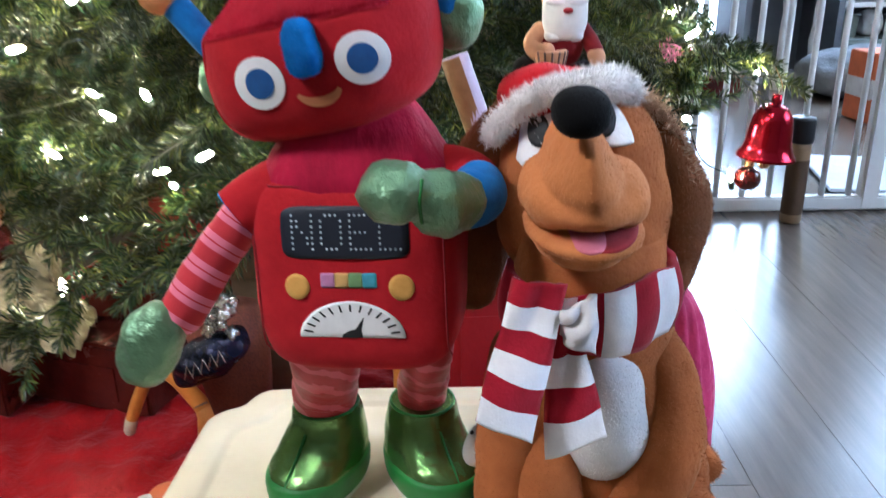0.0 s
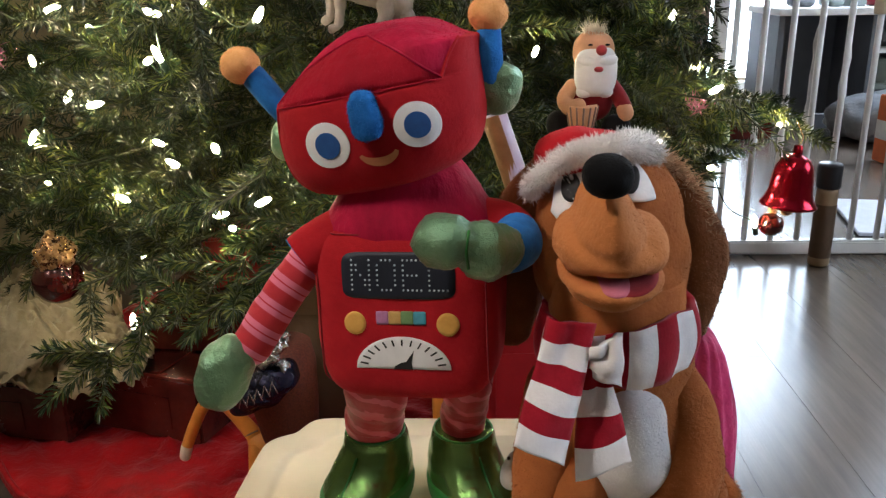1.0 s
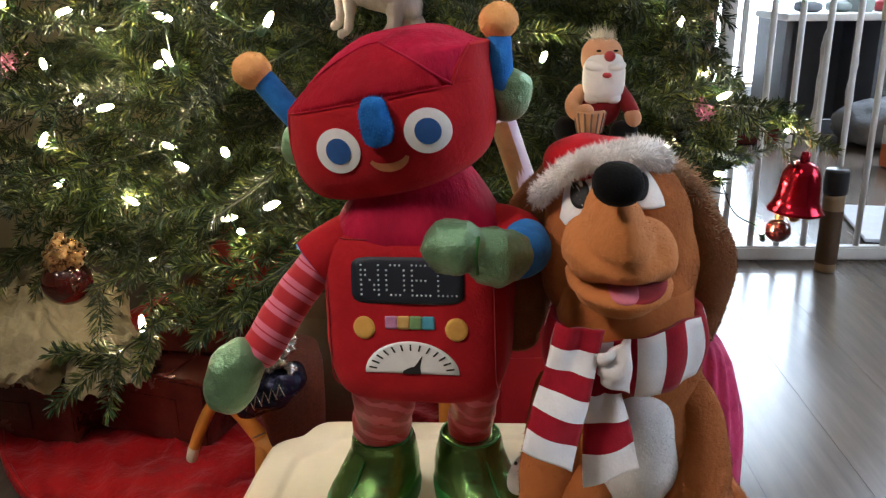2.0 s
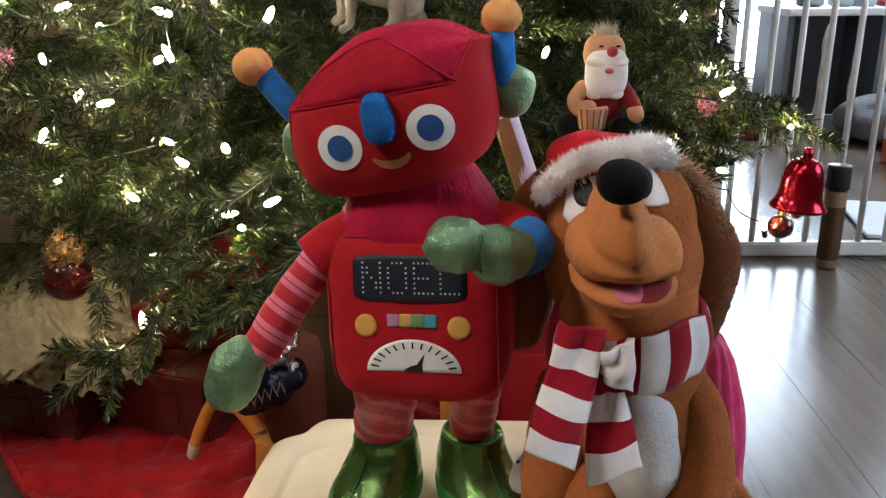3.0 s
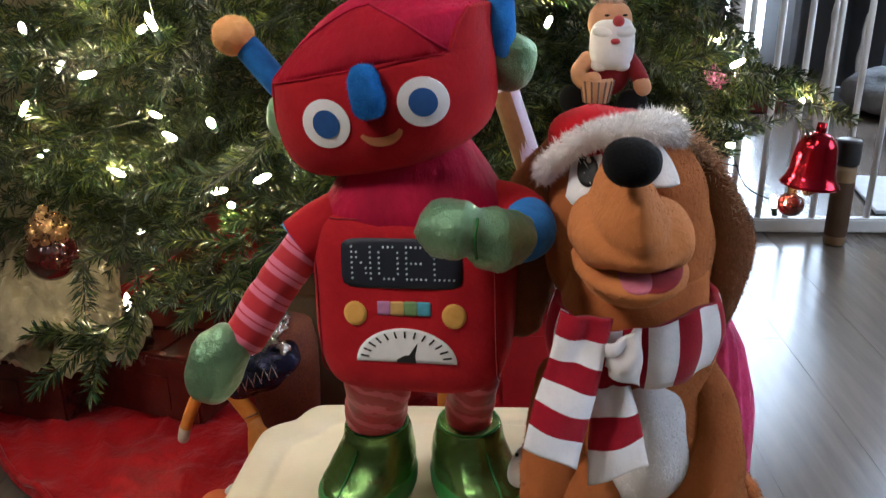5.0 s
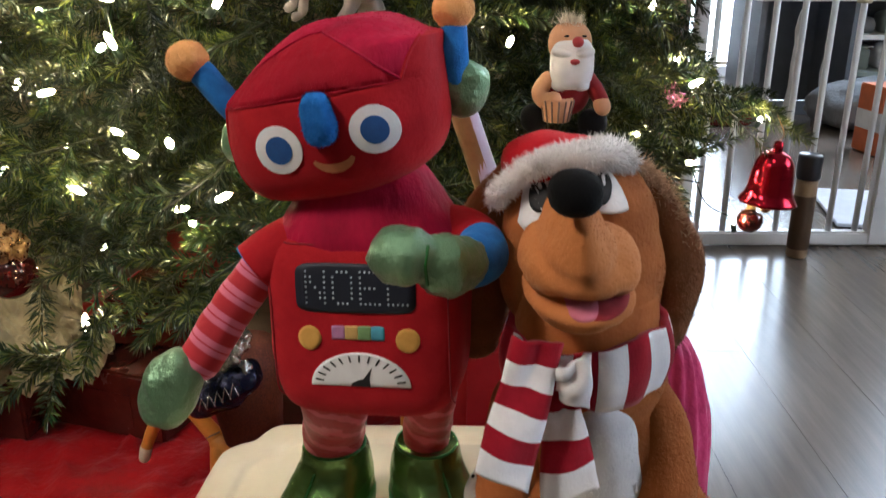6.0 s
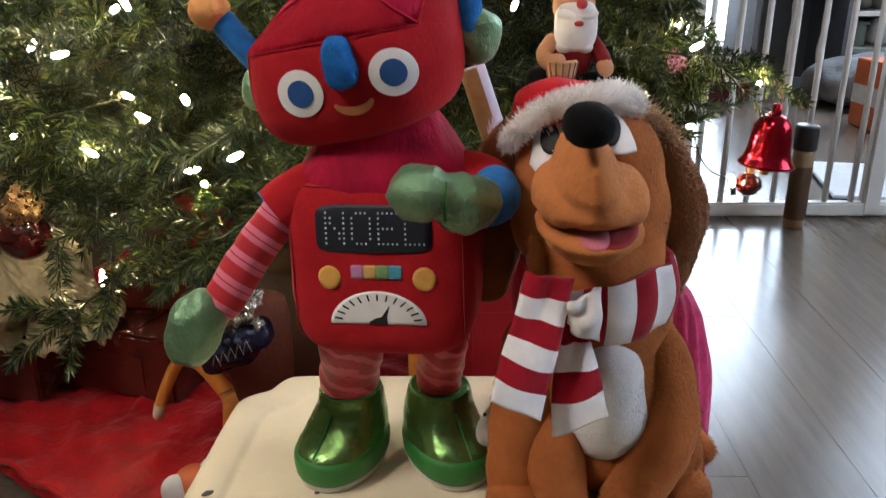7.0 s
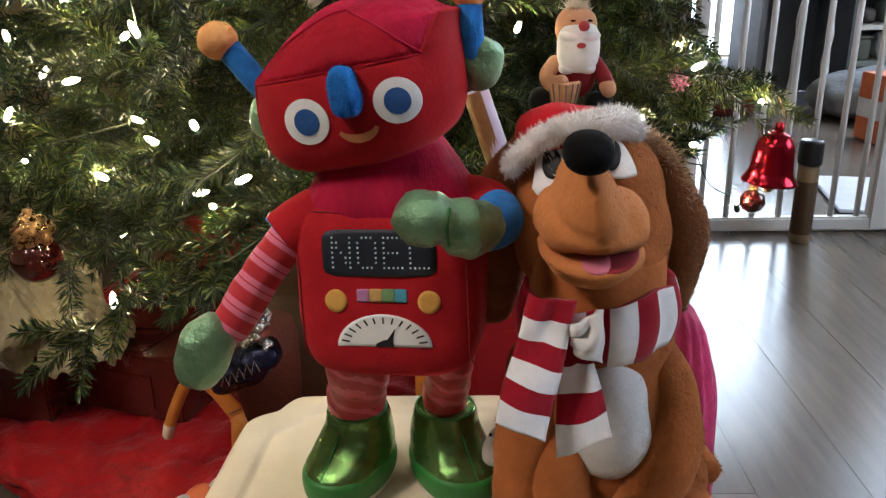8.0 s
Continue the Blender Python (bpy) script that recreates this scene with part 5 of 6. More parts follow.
# ---- tree skirt ----
skirt = thing("tree_skirt", (-0.15, 1.18, 0), "wrinkled red satin tree skirt spread on the floor", "tree skirt")


def skirt_at(u, v):
    a = 2 * math.pi * u
    d = math.degrees(a) % 360
    r = 0.47 + 0.115 * math.exp(-((d - 255) / 42) ** 2) + 0.06 * math.exp(-((d - 212) / 25) ** 2)
    x, y = -0.15 + r * v * math.cos(a), 1.18 + r * v * math.sin(a)
    h = 0.016 * abs(wavy(x, y, 0.3, 7)) + 0.014 * (1 - abs(wavy(x * 1.6, y, 2.3, 13))) ** 3 + 0.006 * abs(wavy(x, y, 5.3, 34)) + 0.006 * math.exp(-((v - 0.985) / 0.02) ** 2)
    return (x, min(y, 1.66), 0.006 + h * (1 if v < 0.999 else 0.3))


part("cloth", cloth(220, 90, skirt_at), SATIN_RED, skirt)
part("hem", tube([(*skirt_at(u, 0.995), 0.004) for u in np.linspace(0, 1, 120)], 1, 6, False, smooth_line=False), SATIN_RED, skirt)

# ---- presents and bags under the tree ----


def present(name, m, w, d, h, mat, label, tagged_card=False):
    g = thing(name, m.translation, label, "present")
    v, f = box(w, d, h, None, min(w, d, h) * 0.04)
    part("wrapped_box", moved((v, f), m), mat, g, smooth=False)
    part("fold", box(w * 0.5, 0.0015, h * 0.5, m @ pose(0, -d / 2 - 0.0012, h * 0.2, 0, 0, 0)), mat, g, smooth=False)
    part("paper_seam", box(0.012, d * 0.98, 0.0015, m @ pose(w * 0.12, 0, h + 0.0006)), mat, g, smooth=False)
    return g


present("present", pose(-0.402, 0.928, 0.019, 0, 0, -18), 0.170, 0.145, 0.088, GIFT_DARK, "present wrapped in dark red foil paper")
present("present", pose(-0.335, 0.985, 0.110, 0, 0, -6), 0.19, 0.14, 0.060, GIFT_DARK, "present wrapped in dark red paper, stacked")
present("present", pose(-0.62, 0.945, 0.019, 0, 0, -8), 0.24, 0.18, 0.078, GIFT_DARK, "flat present in dark red paper under tulle")
present("present", pose(0.055, 0.870, 0.019, 0, 0, 4), 0.16, 0.12, 0.20, GIFT_RED, "bright red wrapped present behind the stool")
present("present", pose(-0.25, 1.10, 0.171, 0, 0, 20), 0.30, 0.14, 0.07, GIFT_RED, "red wrapped present deep under the tree")
tagc = thing("gift_tag", (-0.315, 0.965, 0.1705), "small pale paper gift tag on a present", "tag")
part("card", box(0.032, 0.018, 0.001, pose(-0.315, 0.965, 0.1715, 0, 0, -10)), TAG, tagc, smooth=False)
gbag = thing("paper_bag", (-0.165, 0.83, 0.019), "brown paper gift bag standing under the tree", "bag")
part("bag_body", stack([(0.019, -0.165, 0.84, 0.062, 0.045), (0.12, -0.165, 0.84, 0.063, 0.044), (0.24, -0.163, 0.842, 0.064, 0.040)], 7), KRAFT, gbag)
part("bag_fold", box(0.122, 0.002, 0.03, pose(-0.163, 0.7985, 0.212), 0.0005), KRAFT, gbag, smooth=False)

# crumpled tulle on the presents
tul = thing("tulle_bundle", (-0.58, 0.88, 0.098), "crumpled bundle of cream tulle on a present", "fabric bundle")
cv_, cf_ = soft(0.110, 0.075, 0.045, 2.3, 30)
cv_ = swollen(swollen(cv_, 0.040, 12), 0.020, 30, 3.0) + (-0.590, 0.895, 0.142)
cv_[:, 2] = np.maximum(cv_[:, 2], 0.0965)
part("folds", (cv_, cf_), SHADED_TULLE, tul)


def tulle_sheet(cx, cy, cz, turn, rx, ry, drop, seed, pleats):
    """A gathered sheet: sharp pleats run out from a pinched middle and slump down at the edge."""
    def place(u, v):
        a = math.radians(turn) + 2 * math.pi * (u - 0.5) * 0.92
        r = v ** 0.8
        warp = 1.7 * wavy(math.cos(a) * 1.3, math.sin(a) * 1.3, r * 1.6 + seed, 1.5)
        ridge = 1 - abs(math.sin(pleats * a * 0.35 + 4.2 * warp + 3.0 * r)) * 2
        edge = 1 + 0.14 * wavy(math.cos(a) * 2, math.sin(a) * 2, seed, 1.7)
        fine = wavy(math.cos(a) * r * 9, math.sin(a) * r * 9, seed, 1.3)
        x = cx + rx * edge * r * math.cos(a) + 0.006 * warp * r
        y = cy + ry * edge * r * math.sin(a)
        z = cz - drop * r * r + 0.006 * ridge * min(1, 2.2 * r) * (1.15 - r) + 0.016 * fine * r + 0.020 * warp * r
        return x, y, max(z, 0.0985 + 0.004 * abs(fine))
    return cloth(150, 26, place, 0.0006)


part("sheet", tulle_sheet(-0.570, 0.880, 0.205, 10, 0.120, 0.090, 0.060, 1.0, 17), SHADED_TULLE, tul)
part("sheet", tulle_sheet(-0.505, 0.870, 0.165, 80, 0.095, 0.075, 0.050, 4.0, 13), SHADED_TULLE, tul)
part("sheet", tulle_sheet(-0.610, 0.850, 0.160, 200, 0.110, 0.075, 0.045, 8.0, 15), SHADED_TULLE, tul)
part("sheet", tulle_sheet(-0.550, 0.920, 0.235, 140, 0.090, 0.070, 0.070, 12.0, 13), SHADED_TULLE, tul)

# toy with bent orange legs lying under the tree, in a woven basket cloth
bird = thing("toy_bird", (-0.25, 0.69, 0.02), "toy with long bent orange legs in rust cloth", "toy")
l1 = part("leg", tube([(-0.3240, 0.732, 0.082, 0.0062), (-0.3130, 0.732, 0.108, 0.0066), (-0.2990, 0.732, 0.134, 0.0068), (-0.2860, 0.735, 0.142, 0.0068), (-0.265, 0.740, 0.140, 0.0068)], 7, 16), ORANGE_TUBE, bird, "bent orange leg with a cream tip")
part("tip", tube([(-0.3270, 0.732, 0.0710, 0.0062), (-0.3238, 0.732, 0.0825, 0.0067)], 4, 16), CREAM_TIP, l1, "cream tip")
l2 = part("leg", tube([(-0.286, 0.734, 0.141, 0.0070), (-0.268, 0.732, 0.127, 0.0080), (-0.243, 0.728, 0.095, 0.0095)], 6, 16), ORANGE_TUBE, bird, "orange leg")
part("knee_line", tube([(-0.2545, 0.7225, 0.1015, 0.0010), (-0.2475, 0.7195, 0.1065, 0.0010), (-0.2405, 0.7225, 0.1085, 0.0010)], 4, 6), TRIM, l2)
part("foot", tube([(-0.243, 0.726, 0.094, 0.0105), (-0.222, 0.722, 0.090, 0.0125), (-0.200, 0.718, 0.086, 0.0120), (-0.180, 0.715, 0.082, 0.0100)], 6, 16), ORANGE_TUBE, bird, "orange foot")
part("foot", tube([(-0.242, 0.722, 0.088, 0.0100), (-0.241, 0.716, 0.060, 0.0115), (-0.242, 0.712, 0.028, 0.0115)], 6, 16), ORANGE_TUBE, bird, "orange foot")
part("body", stack([(0.10, -0.205, 0.727, 0.030, 0.026), (0.14, -0.210, 0.732, 0.036, 0.030), (0.185, -0.216, 0.738, 0.041, 0.032), (0.205, -0.218, 0.740, 0.038, 0.030)], 2.2), CONE, bird, "rust woven cloth body")
part("foil_band", moved(soft(0.042, 0.026, 0.020, 2.4, 18, None, 0.005, 60), pose(-0.226, 0.704, 0.172, 0, -28, 0)), NAVY_FOIL, bird, "navy foil band")
rz = np.random.default_rng(9)
for k in range(5):
    part("foil_strip", tube([(-0.243 + 0.008 * k, 0.6765, 0.162 + 0.004 * k, 0.0009), (-0.239 + 0.008 * k, 0.6750, 0.176 + 0.004 * k, 0.0009), (-0.235 + 0.008 * k, 0.6765, 0.163 + 0.004 * k, 0.0009)], 2, 5, smooth_line=False), SILVER, bird)
cl = [soft(0.008, 0.006, 0.009, 2, 6, pose(-0.212 + rz.uniform(-0.012, 0.016), 0.690 + rz.uniform(-0.01, 0.01), 0.215 + rz.uniform(-0.02, 0.03), *rz.uniform(0, 180, 3)), 0.004, 200) for _ in range(9)]
part("foil_cluster", cl, SILVER, bird, "crumpled silver foil")
part("leg", tube([(-0.105, 0.700, 0.04, 0.010), (-0.103, 0.700, 0.14, 0.010), (-0.098, 0.704, 0.205, 0.010), (-0.080, 0.715, 0.215, 0.009)], 6, 14), ORANGE_TUBE, bird, "orange leg")
post = thing("toy_post", (-0.033, 0.72, 0.02), "short orange wooden post with pale top", "toy")
part("post", stack([(0.012, -0.036, 0.72, 0.014, 0.014), (0.20, -0.036, 0.72, 0.014, 0.014), (0.208, -0.036, 0.72, 0.011, 0.011)], 5), ORANGE_TUBE, post)
part("top_block", box(0.024, 0.022, 0.016, pose(-0.036, 0.72, 0.208), 0.003), CREAM_TIP, post, "cream top")
ball = thing("toy_ball", (-0.285, 0.66, 0.01), "orange and white toy lying on the floor", "toy")
part("orange_half", soft(0.023, 0.020, 0.019, 2.1, 12, pose(-0.270, 0.664, 0.032)), TOY_ORANGE, ball)
part("white_half", soft(0.0155, 0.014, 0.0165, 2.1, 12, pose(-0.288, 0.654, 0.030)), TOY_WHITE, ball, "white round end")
part("white_ear", soft(0.006, 0.005, 0.010, 2.0, 8, pose(-0.258, 0.668, 0.051, 0, 40, 0)), TOY_WHITE, ball)
part("dot", soft(0.0022, 0.001, 0.0022, 2.0, 6, pose(-0.2895, 0.6400, 0.027)), TOY_GREY, ball)

# leaning roll of film
roll = thing("wrapping_roll", (0.15, 0.6165, 0.01), "leaning roll of gold and lilac wrapping film", "wrapping roll")
part("tube", tube([(0.150, 0.6165, 0.022, 0.0108), (0.060, 0.6200, 0.32, 0.0108), (0.0115, 0.632, 0.4630, 0.0108)], 8, 22, False), TUBE_LILAC, roll)
gvv, gff = tube([(0.036, 0.6255, 0.392, 0.0114), (0.0240, 0.6288, 0.427, 0.0114), (0.0118, 0.6318, 0.4625, 0.0114)], 10, 22, False)
keep = [q for q in gff if len(q) == 4 and np.mean([gvv[i][0] for i in q]) < np.interp(np.mean([gvv[i][2] for i in q]), (0.392, 0.4625), (0.036, 0.0118)) + 0.003]
part("outer_film", (gvv, keep), TUBE_GOLD, roll, "tan gold film wrapped round")

# satin pouch behind the dog
pou = thing("satin_pouch", (0.205, 0.60, 0.0), "gathered hot pink satin pouch on the floor", "pouch")
pv, pf = stack(bezier([(0.001, 0.190, 0.620, 0.028, 0.030), (0.05, 0.190, 0.620, 0.042, 0.04), (0.13, 0.186, 0.616, 0.045, 0.042), (0.20, 0.184, 0.614, 0.042, 0.038), (0.262, 0.178, 0.612, 0.030, 0.028), (0.285, 0.172, 0.612, 0.018, 0.016), (0.30, 0.172, 0.612, 0.022, 0.020)], 5), 2.2, 60)
ang_ = np.arctan2(pv[:, 1] - 0.616, pv[:, 0] - 0.186)
pv[:, 0] += 0.0028 * np.sin(17 * ang_) * np.cos(ang_)
pv[:, 1] += 0.0028 * np.sin(17 * ang_) * np.sin(ang_)
part("pouch_body", (pv, pf), PINK_SATIN, pou)
part("tassel", soft(0.012, 0.012, 0.016, 2.1, 10, pose(0.178, 0.590, 0.305), 0.003, 120), TOY_WHITE, pou, "white and gold tuft")
part("cord", soft(0.014, 0.014, 0.007, 2.1, 10, pose(0.178, 0.592, 0.288), 0.002, 120), GOLD, pou)

# ---- ornaments ----
bell = thing("bell_ornament", (0.372, 0.905, 0.30), "shiny red plastic bell ornament", "ornament")
BM = pose(0.367, 0.905, 0.306, 0, 4, 0)
part("bell_body", lathe([(0.0315, 0.000), (0.0330, 0.0015), (0.0315, 0.004), (0.0275, 0.010), (0.0250, 0.018), (0.0235, 0.034), (0.0215, 0.046), (0.0165, 0.056), (0.008, 0.061), (0.0, 0.062)], 40, BM), BELL, bell)
part("bell_inner", lathe([(0.0312, 0.0005), (0.0265, 0.010), (0.0235, 0.020), (0.0, 0.05)], 32, BM), BELL, bell)
part("crown_cap", lathe([(0.0055, 0.060), (0.0058, 0.064), (0.0050, 0.072), (0.0, 0.073)], 16, BM), BELL, bell)
part("loop", tube([(*(BM @ Vector((0, 0, 0.072))), 0.0006), (*(BM @ Vector((0.003, 0, 0.082))), 0.0006), (*(BM @ Vector((0.0, 0.02, 0.098))), 0.0006)], 6, 6), GOLD, bell)
part("clapper", soft(0.008, 0.008, 0.009, 2, 8, BM @ pose(0, 0, -0.004)), GOLD, bell, "gold clapper")
drop = thing("bauble", (0.362, 0.93, 0.26), "dark red and gold glass bauble", "ornament", "glass baubles")
part("glass_ball", soft(0.0155, 0.0155, 0.015, 2, 12, pose(0.365, 0.945, 0.271)), RED_GLASS, drop)
part("cap", lathe([(0.006, 0.0), (0.0055, 0.008), (0.0, 0.009)], 14, pose(0.365, 0.945, 0.286)), GOLD, drop)
bau = thing("bauble", (-0.475, 0.78, 0.29), "gold foil topped dark red glass bauble", "ornament", "glass baubles")
part("glass_ball", soft(0.027, 0.027, 0.026, 2, 14, pose(-0.462, 0.78, 0.262)), RED_GLASS, bau)
part("foil_wrap", soft(0.021, 0.021, 0.022, 2, 16, pose(-0.462, 0.78, 0.290), 0.006, 110), GOLD, bau, "crinkled gold foil wrap")
part("cap", lathe([(0.006, 0.0), (0.0055, 0.010), (0.0, 0.012)], 14, pose(-0.462, 0.78, 0.308)), GOLD, bau)
tins = thing("tinsel_tuft", (0.262, 0.965, 0.42), "small tuft of pink tinsel on a bough", "ornament")
part("strands", fibres(np.tile((0.262, 0.955, 0.42), (90, 1)) + np.random.default_rng(41).normal(0, 0.006, (90, 3)), np.tile((0.0, -0.3, 0.3), (90, 1)), 0.011, 0.0008, 0.1, 0.9, 21), TINSEL, tins)
tins2 = thing("tinsel_tuft", (-0.50, 0.80, 0.50), "small tuft of pink tinsel on a bough", "ornament")
part("strands", fibres(np.tile((-0.50, 0.80, 0.50), (90, 1)) + np.random.default_rng(42).normal(0, 0.006, (90, 3)), np.tile((0.0, -0.3, 0.3), (90, 1)), 0.010, 0.0008, 0.1, 0.9, 22), TINSEL, tins2)

# santa figure ornament: one plain mesh
fig = []
S0 = Vector((0.115, 0.815, -0.004))


def fpart(shape, slot):
    fig.append((*moved(shape, Matrix.Translation(S0 + Vector((0.002, 0, 0.0235))) @ Matrix.Diagonal((0.90, 0.95, 0.95, 1))), slot))


fpart(soft(0.0245, 0.018, 0.026, 2.2, 12, pose(0.002, 0.004, 0.452)), 1)
fpart(soft(0.0235, 0.017, 0.0215, 2.3, 14, pose(0.001, 0, 0.502)), 0)
bdv, bdf = soft(0.0240, 0.012, 0.0275, 2.8, 16, pose(0.003, -0.009, 0.482))
fpart((bdv, bdf), 2)
fpart(soft(0.0125, 0.0075, 0.0060, 2.2, 10, pose(-0.008, -0.015, 0.4935, 0, 8, 0)), 2)
fpart(soft(0.0125, 0.0075, 0.0060, 2.2, 10, pose(0.014, -0.015, 0.4935, 0, -8, 0)), 2)
fpart(soft(0.0095, 0.009, 0.0070, 2.4, 10, pose(-0.009, -0.009, 0.4605)), 2)
fpart(soft(0.0095, 0.009, 0.0070, 2.4, 10, pose(0.014, -0.009, 0.4605)), 2)
fpart(soft(0.0052, 0.004, 0.0030, 2.1, 8, pose(0.0045, -0.022, 0.4850)), 3)
fpart(soft(0.0062, 0.006, 0.0056, 2.0, 8, pose(0.0065, -0.023, 0.505)), 3)
fpart(tube([(-0.022, 0.0, 0.464, 0.009), (-0.031, -0.006, 0.452, 0.009), (-0.026, -0.013, 0.444, 0.0088), (-0.016, -0.018, 0.446, 0.0085)], 5, 14), 0)
fpart(tube([(0.022, 0.0, 0.466, 0.009), (0.031, -0.004, 0.454, 0.0092), (0.037, -0.010, 0.444, 0.0085)], 5, 14), 1)
fpart(soft(0.0092, 0.008, 0.0110, 2.2, 10, pose(0.038, -0.012, 0.439, 0, -25, 0)), 0)
fpart(lathe([(0.0, 0.0), (0.014, 0.0), (0.0185, 0.022), (0.017, 0.024), (0.0, 0.022)], 22, pose(-0.012, -0.014, 0.423)), 0)
for k in range(7):
    a = radians(-165 + 25 * k)
    fpart(tube([(-0.012 + 0.0144 * math.cos(a), -0.014 + 0.0144 * math.sin(a), 0.424, 0.0011), (-0.012 + 0.0186 * math.cos(a), -0.014 + 0.0186 * math.sin(a), 0.445, 0.0012)], 2, 6), 4)
fpart(soft(0.0150, 0.014, 0.0150, 2.3, 10, pose(-0.036, -0.004, 0.424)), 5)
fpart(soft(0.0165, 0.014, 0.0140, 2.3, 10, pose(0.030, -0.004, 0.420)), 5)
frng = np.random.default_rng(15)
tb = frng.normal(0, 0.006, (420, 3)) * (1, 0.8, 0.2) + (0.001, 0.0, 0.519)
fpart(fibres(tb, np.tile((0, 0, 1.0), (420, 1)), 0.014, 0.0004, 0.0, 0.5, 16), 6)
for sx in (-0.005, 0.014):
    fpart(soft(0.0028, 0.0012, 0.0012, 2, 6, pose(sx, -0.0165, 0.510)), 5)
fig_ob = link_part("santa_ornament", mesh_of("santa_ornament", fig, [SKIN, STRIPE_RED, WHITE_FELT, TOY_RED, TRIM, NOSE, CREAM_TIP]), None)
tagged(fig_ob, "small felt santa figure ornament with white beard", "ornament")

# white animal figure ornament: one plain mesh
wv = []
W0 = pose(-0.106, 0.735, 0.552, 0, 0, 0) @ Matrix.Diagonal((0.90, 0.90, 0.90, 1))
for sh in (tube([(-0.042, 0.0, 0.034, 0.014), (-0.026, 0, 0.026, 0.0205), (0.0, 0, 0.017, 0.0205), (0.024, 0, 0.010, 0.0205), (0.036, 0, 0.0, 0.016)], 6, 18),
           tube([(-0.036, 0.006, 0.022, 0.0085), (-0.034, 0.006, 0.002, 0.0062), (-0.036, 0.005, -0.014, 0.0046), (-0.041, 0.003, -0.019, 0.0046)], 5, 12),
           tube([(-0.024, -0.008, 0.018, 0.0085), (-0.023, -0.008, -0.004, 0.0062), (-0.026, -0.008, -0.022, 0.0046), (-0.032, -0.010, -0.026, 0.0046)], 5, 12),
           tube([(0.030, 0.007, 0.000, 0.0125), (0.036, 0.007, -0.020, 0.0078), (0.029, 0.006, -0.034, 0.0052), (0.033, 0.006, -0.048, 0.0046)], 5, 12),
           tube([(0.024, -0.008, 0.002, 0.0125), (0.022, -0.008, -0.016, 0.0075), (0.012, -0.008, -0.030, 0.0050), (0.010, -0.009, -0.042, 0.0048)], 5, 12),
           tube([(-0.044, 0, 0.040, 0.015), (-0.052, -0.003, 0.052, 0.0125), (-0.062, -0.005, 0.054, 0.0075)], 5, 14),
           tube([(0.038, 0, -0.002, 0.007), (0.047, 0, -0.022, 0.0075), (0.047, 0, -0.045, 0.005)], 5, 10)):
    v_, f_ = moved(sh, W0)
    wv.append((swollen(v_, 0.0022, 130), f_, 0))
tagged(link_part("animal_ornament", mesh_of("animal_ornament", wv, [FIGURE]), None), "grey white carved animal figure hanging in the tree", "ornament")
hk = thing("ornament_hanger", (-0.115, 0.735, 0.60), "clear thread loop holding an ornament", "hanger")
part("thread", tube([(-0.125, 0.735, 0.578, 0.0005), (-0.118, 0.745, 0.62, 0.0005), (-0.112, 0.77, 0.66, 0.0005)], 5, 5), TAG, hk)

# ---- gate ----
gate = thing("baby_gate", (0.95, 1.62, 0), "white metal baby gate with upright bars", "gate")
GX = [0.505 + 0.0545 * k for k in range(18)]
for x in GX:
    part("bar", tube([(x, 1.62, 0.03, 0.0062), (x, 1.62, 0.54, 0.0062)], 2, 12, False), GATE, gate)
part("bottom_rail", box(0.985, 0.024, 0.030, pose(0.965, 1.62, 0.002), 0.004), GATE, gate, smooth=False)
part("top_rail", box(0.985, 0.022, 0.024, pose(0.965, 1.62, 0.533), 0.004), GATE, gate, smooth=False)
part("side_post", box(0.026, 0.026, 0.56, pose(0.474, 1.62, 0.002), 0.005), GATE, gate, smooth=False)
part("side_post", box(0.026, 0.026, 0.56, pose(1.445, 1.62, 0.002), 0.005), GATE, gate, smooth=False)
part("side_post", box(0.038, 0.028, 0.545, pose(0.872, 1.62, 0.002), 0.005), GATE, gate, smooth=False)
part("latch", lathe([(0.0, 0.485), (0.013, 0.485), (0.014, 0.49), (0.014, 0.535), (0.016, 0.54), (0.016, 0.57), (0.0, 0.575)], 20, pose(0.777, 1.62, 0)), GATE_CAP, gate, "cream plastic latch")

bot = thing("bottle", (0.70, 1.53, 0.0), "tan bottle with black cap standing on the floor", "bottle")
part("bottle_body", lathe([(0.0, 0.001), (0.0185, 0.001), (0.0205, 0.006), (0.0205, 0.150), (0.019, 0.162), (0.0, 0.162)], 26, pose(0.690, 1.55, 0)), BOTTLE, bot)
part("label_band", lathe([(0.0207, 0.02), (0.0209, 0.021), (0.0209, 0.128), (0.0207, 0.129)], 26, pose(0.690, 1.55, 0)), KRAFT, bot)
part("cap", lathe([(0.0, 0.162), (0.0222, 0.162), (0.0232, 0.166), (0.0230, 0.205), (0.0210, 0.210), (0.0, 0.210)], 26, pose(0.690, 1.55, 0)), TOY_BLACK, bot, "black plastic cap")

# ---- the next room ----
# window glare on the floor past the gate, laid as a thin pale sheet
glare_t = thing("floor_glare", (1.12, 1.835, 0.0), "pale flat sheet standing in for window glare on the floor", "mat")
part("glare_sheet", box(0.50, 0.30, 0.008, pose(1.12, 1.835, 0.003, 0, 0, -10), 0.002), GLARE, glare_t, smooth=False)
shelf = thing("toy_shelf", (1.75, 3.0, 0.0), "charcoal shelf unit with pale top, full of toys", "shelf")
SX0, SX1, SY = 1.10, 2.32, 3.05
part("top_board", box(SX1 - SX0 + 0.04, 0.36, 0.025, pose((SX0 + SX1) / 2, SY + 0.16, 0.405), 0.004), PALE_SHELF, shelf, "pale top board", smooth=False)
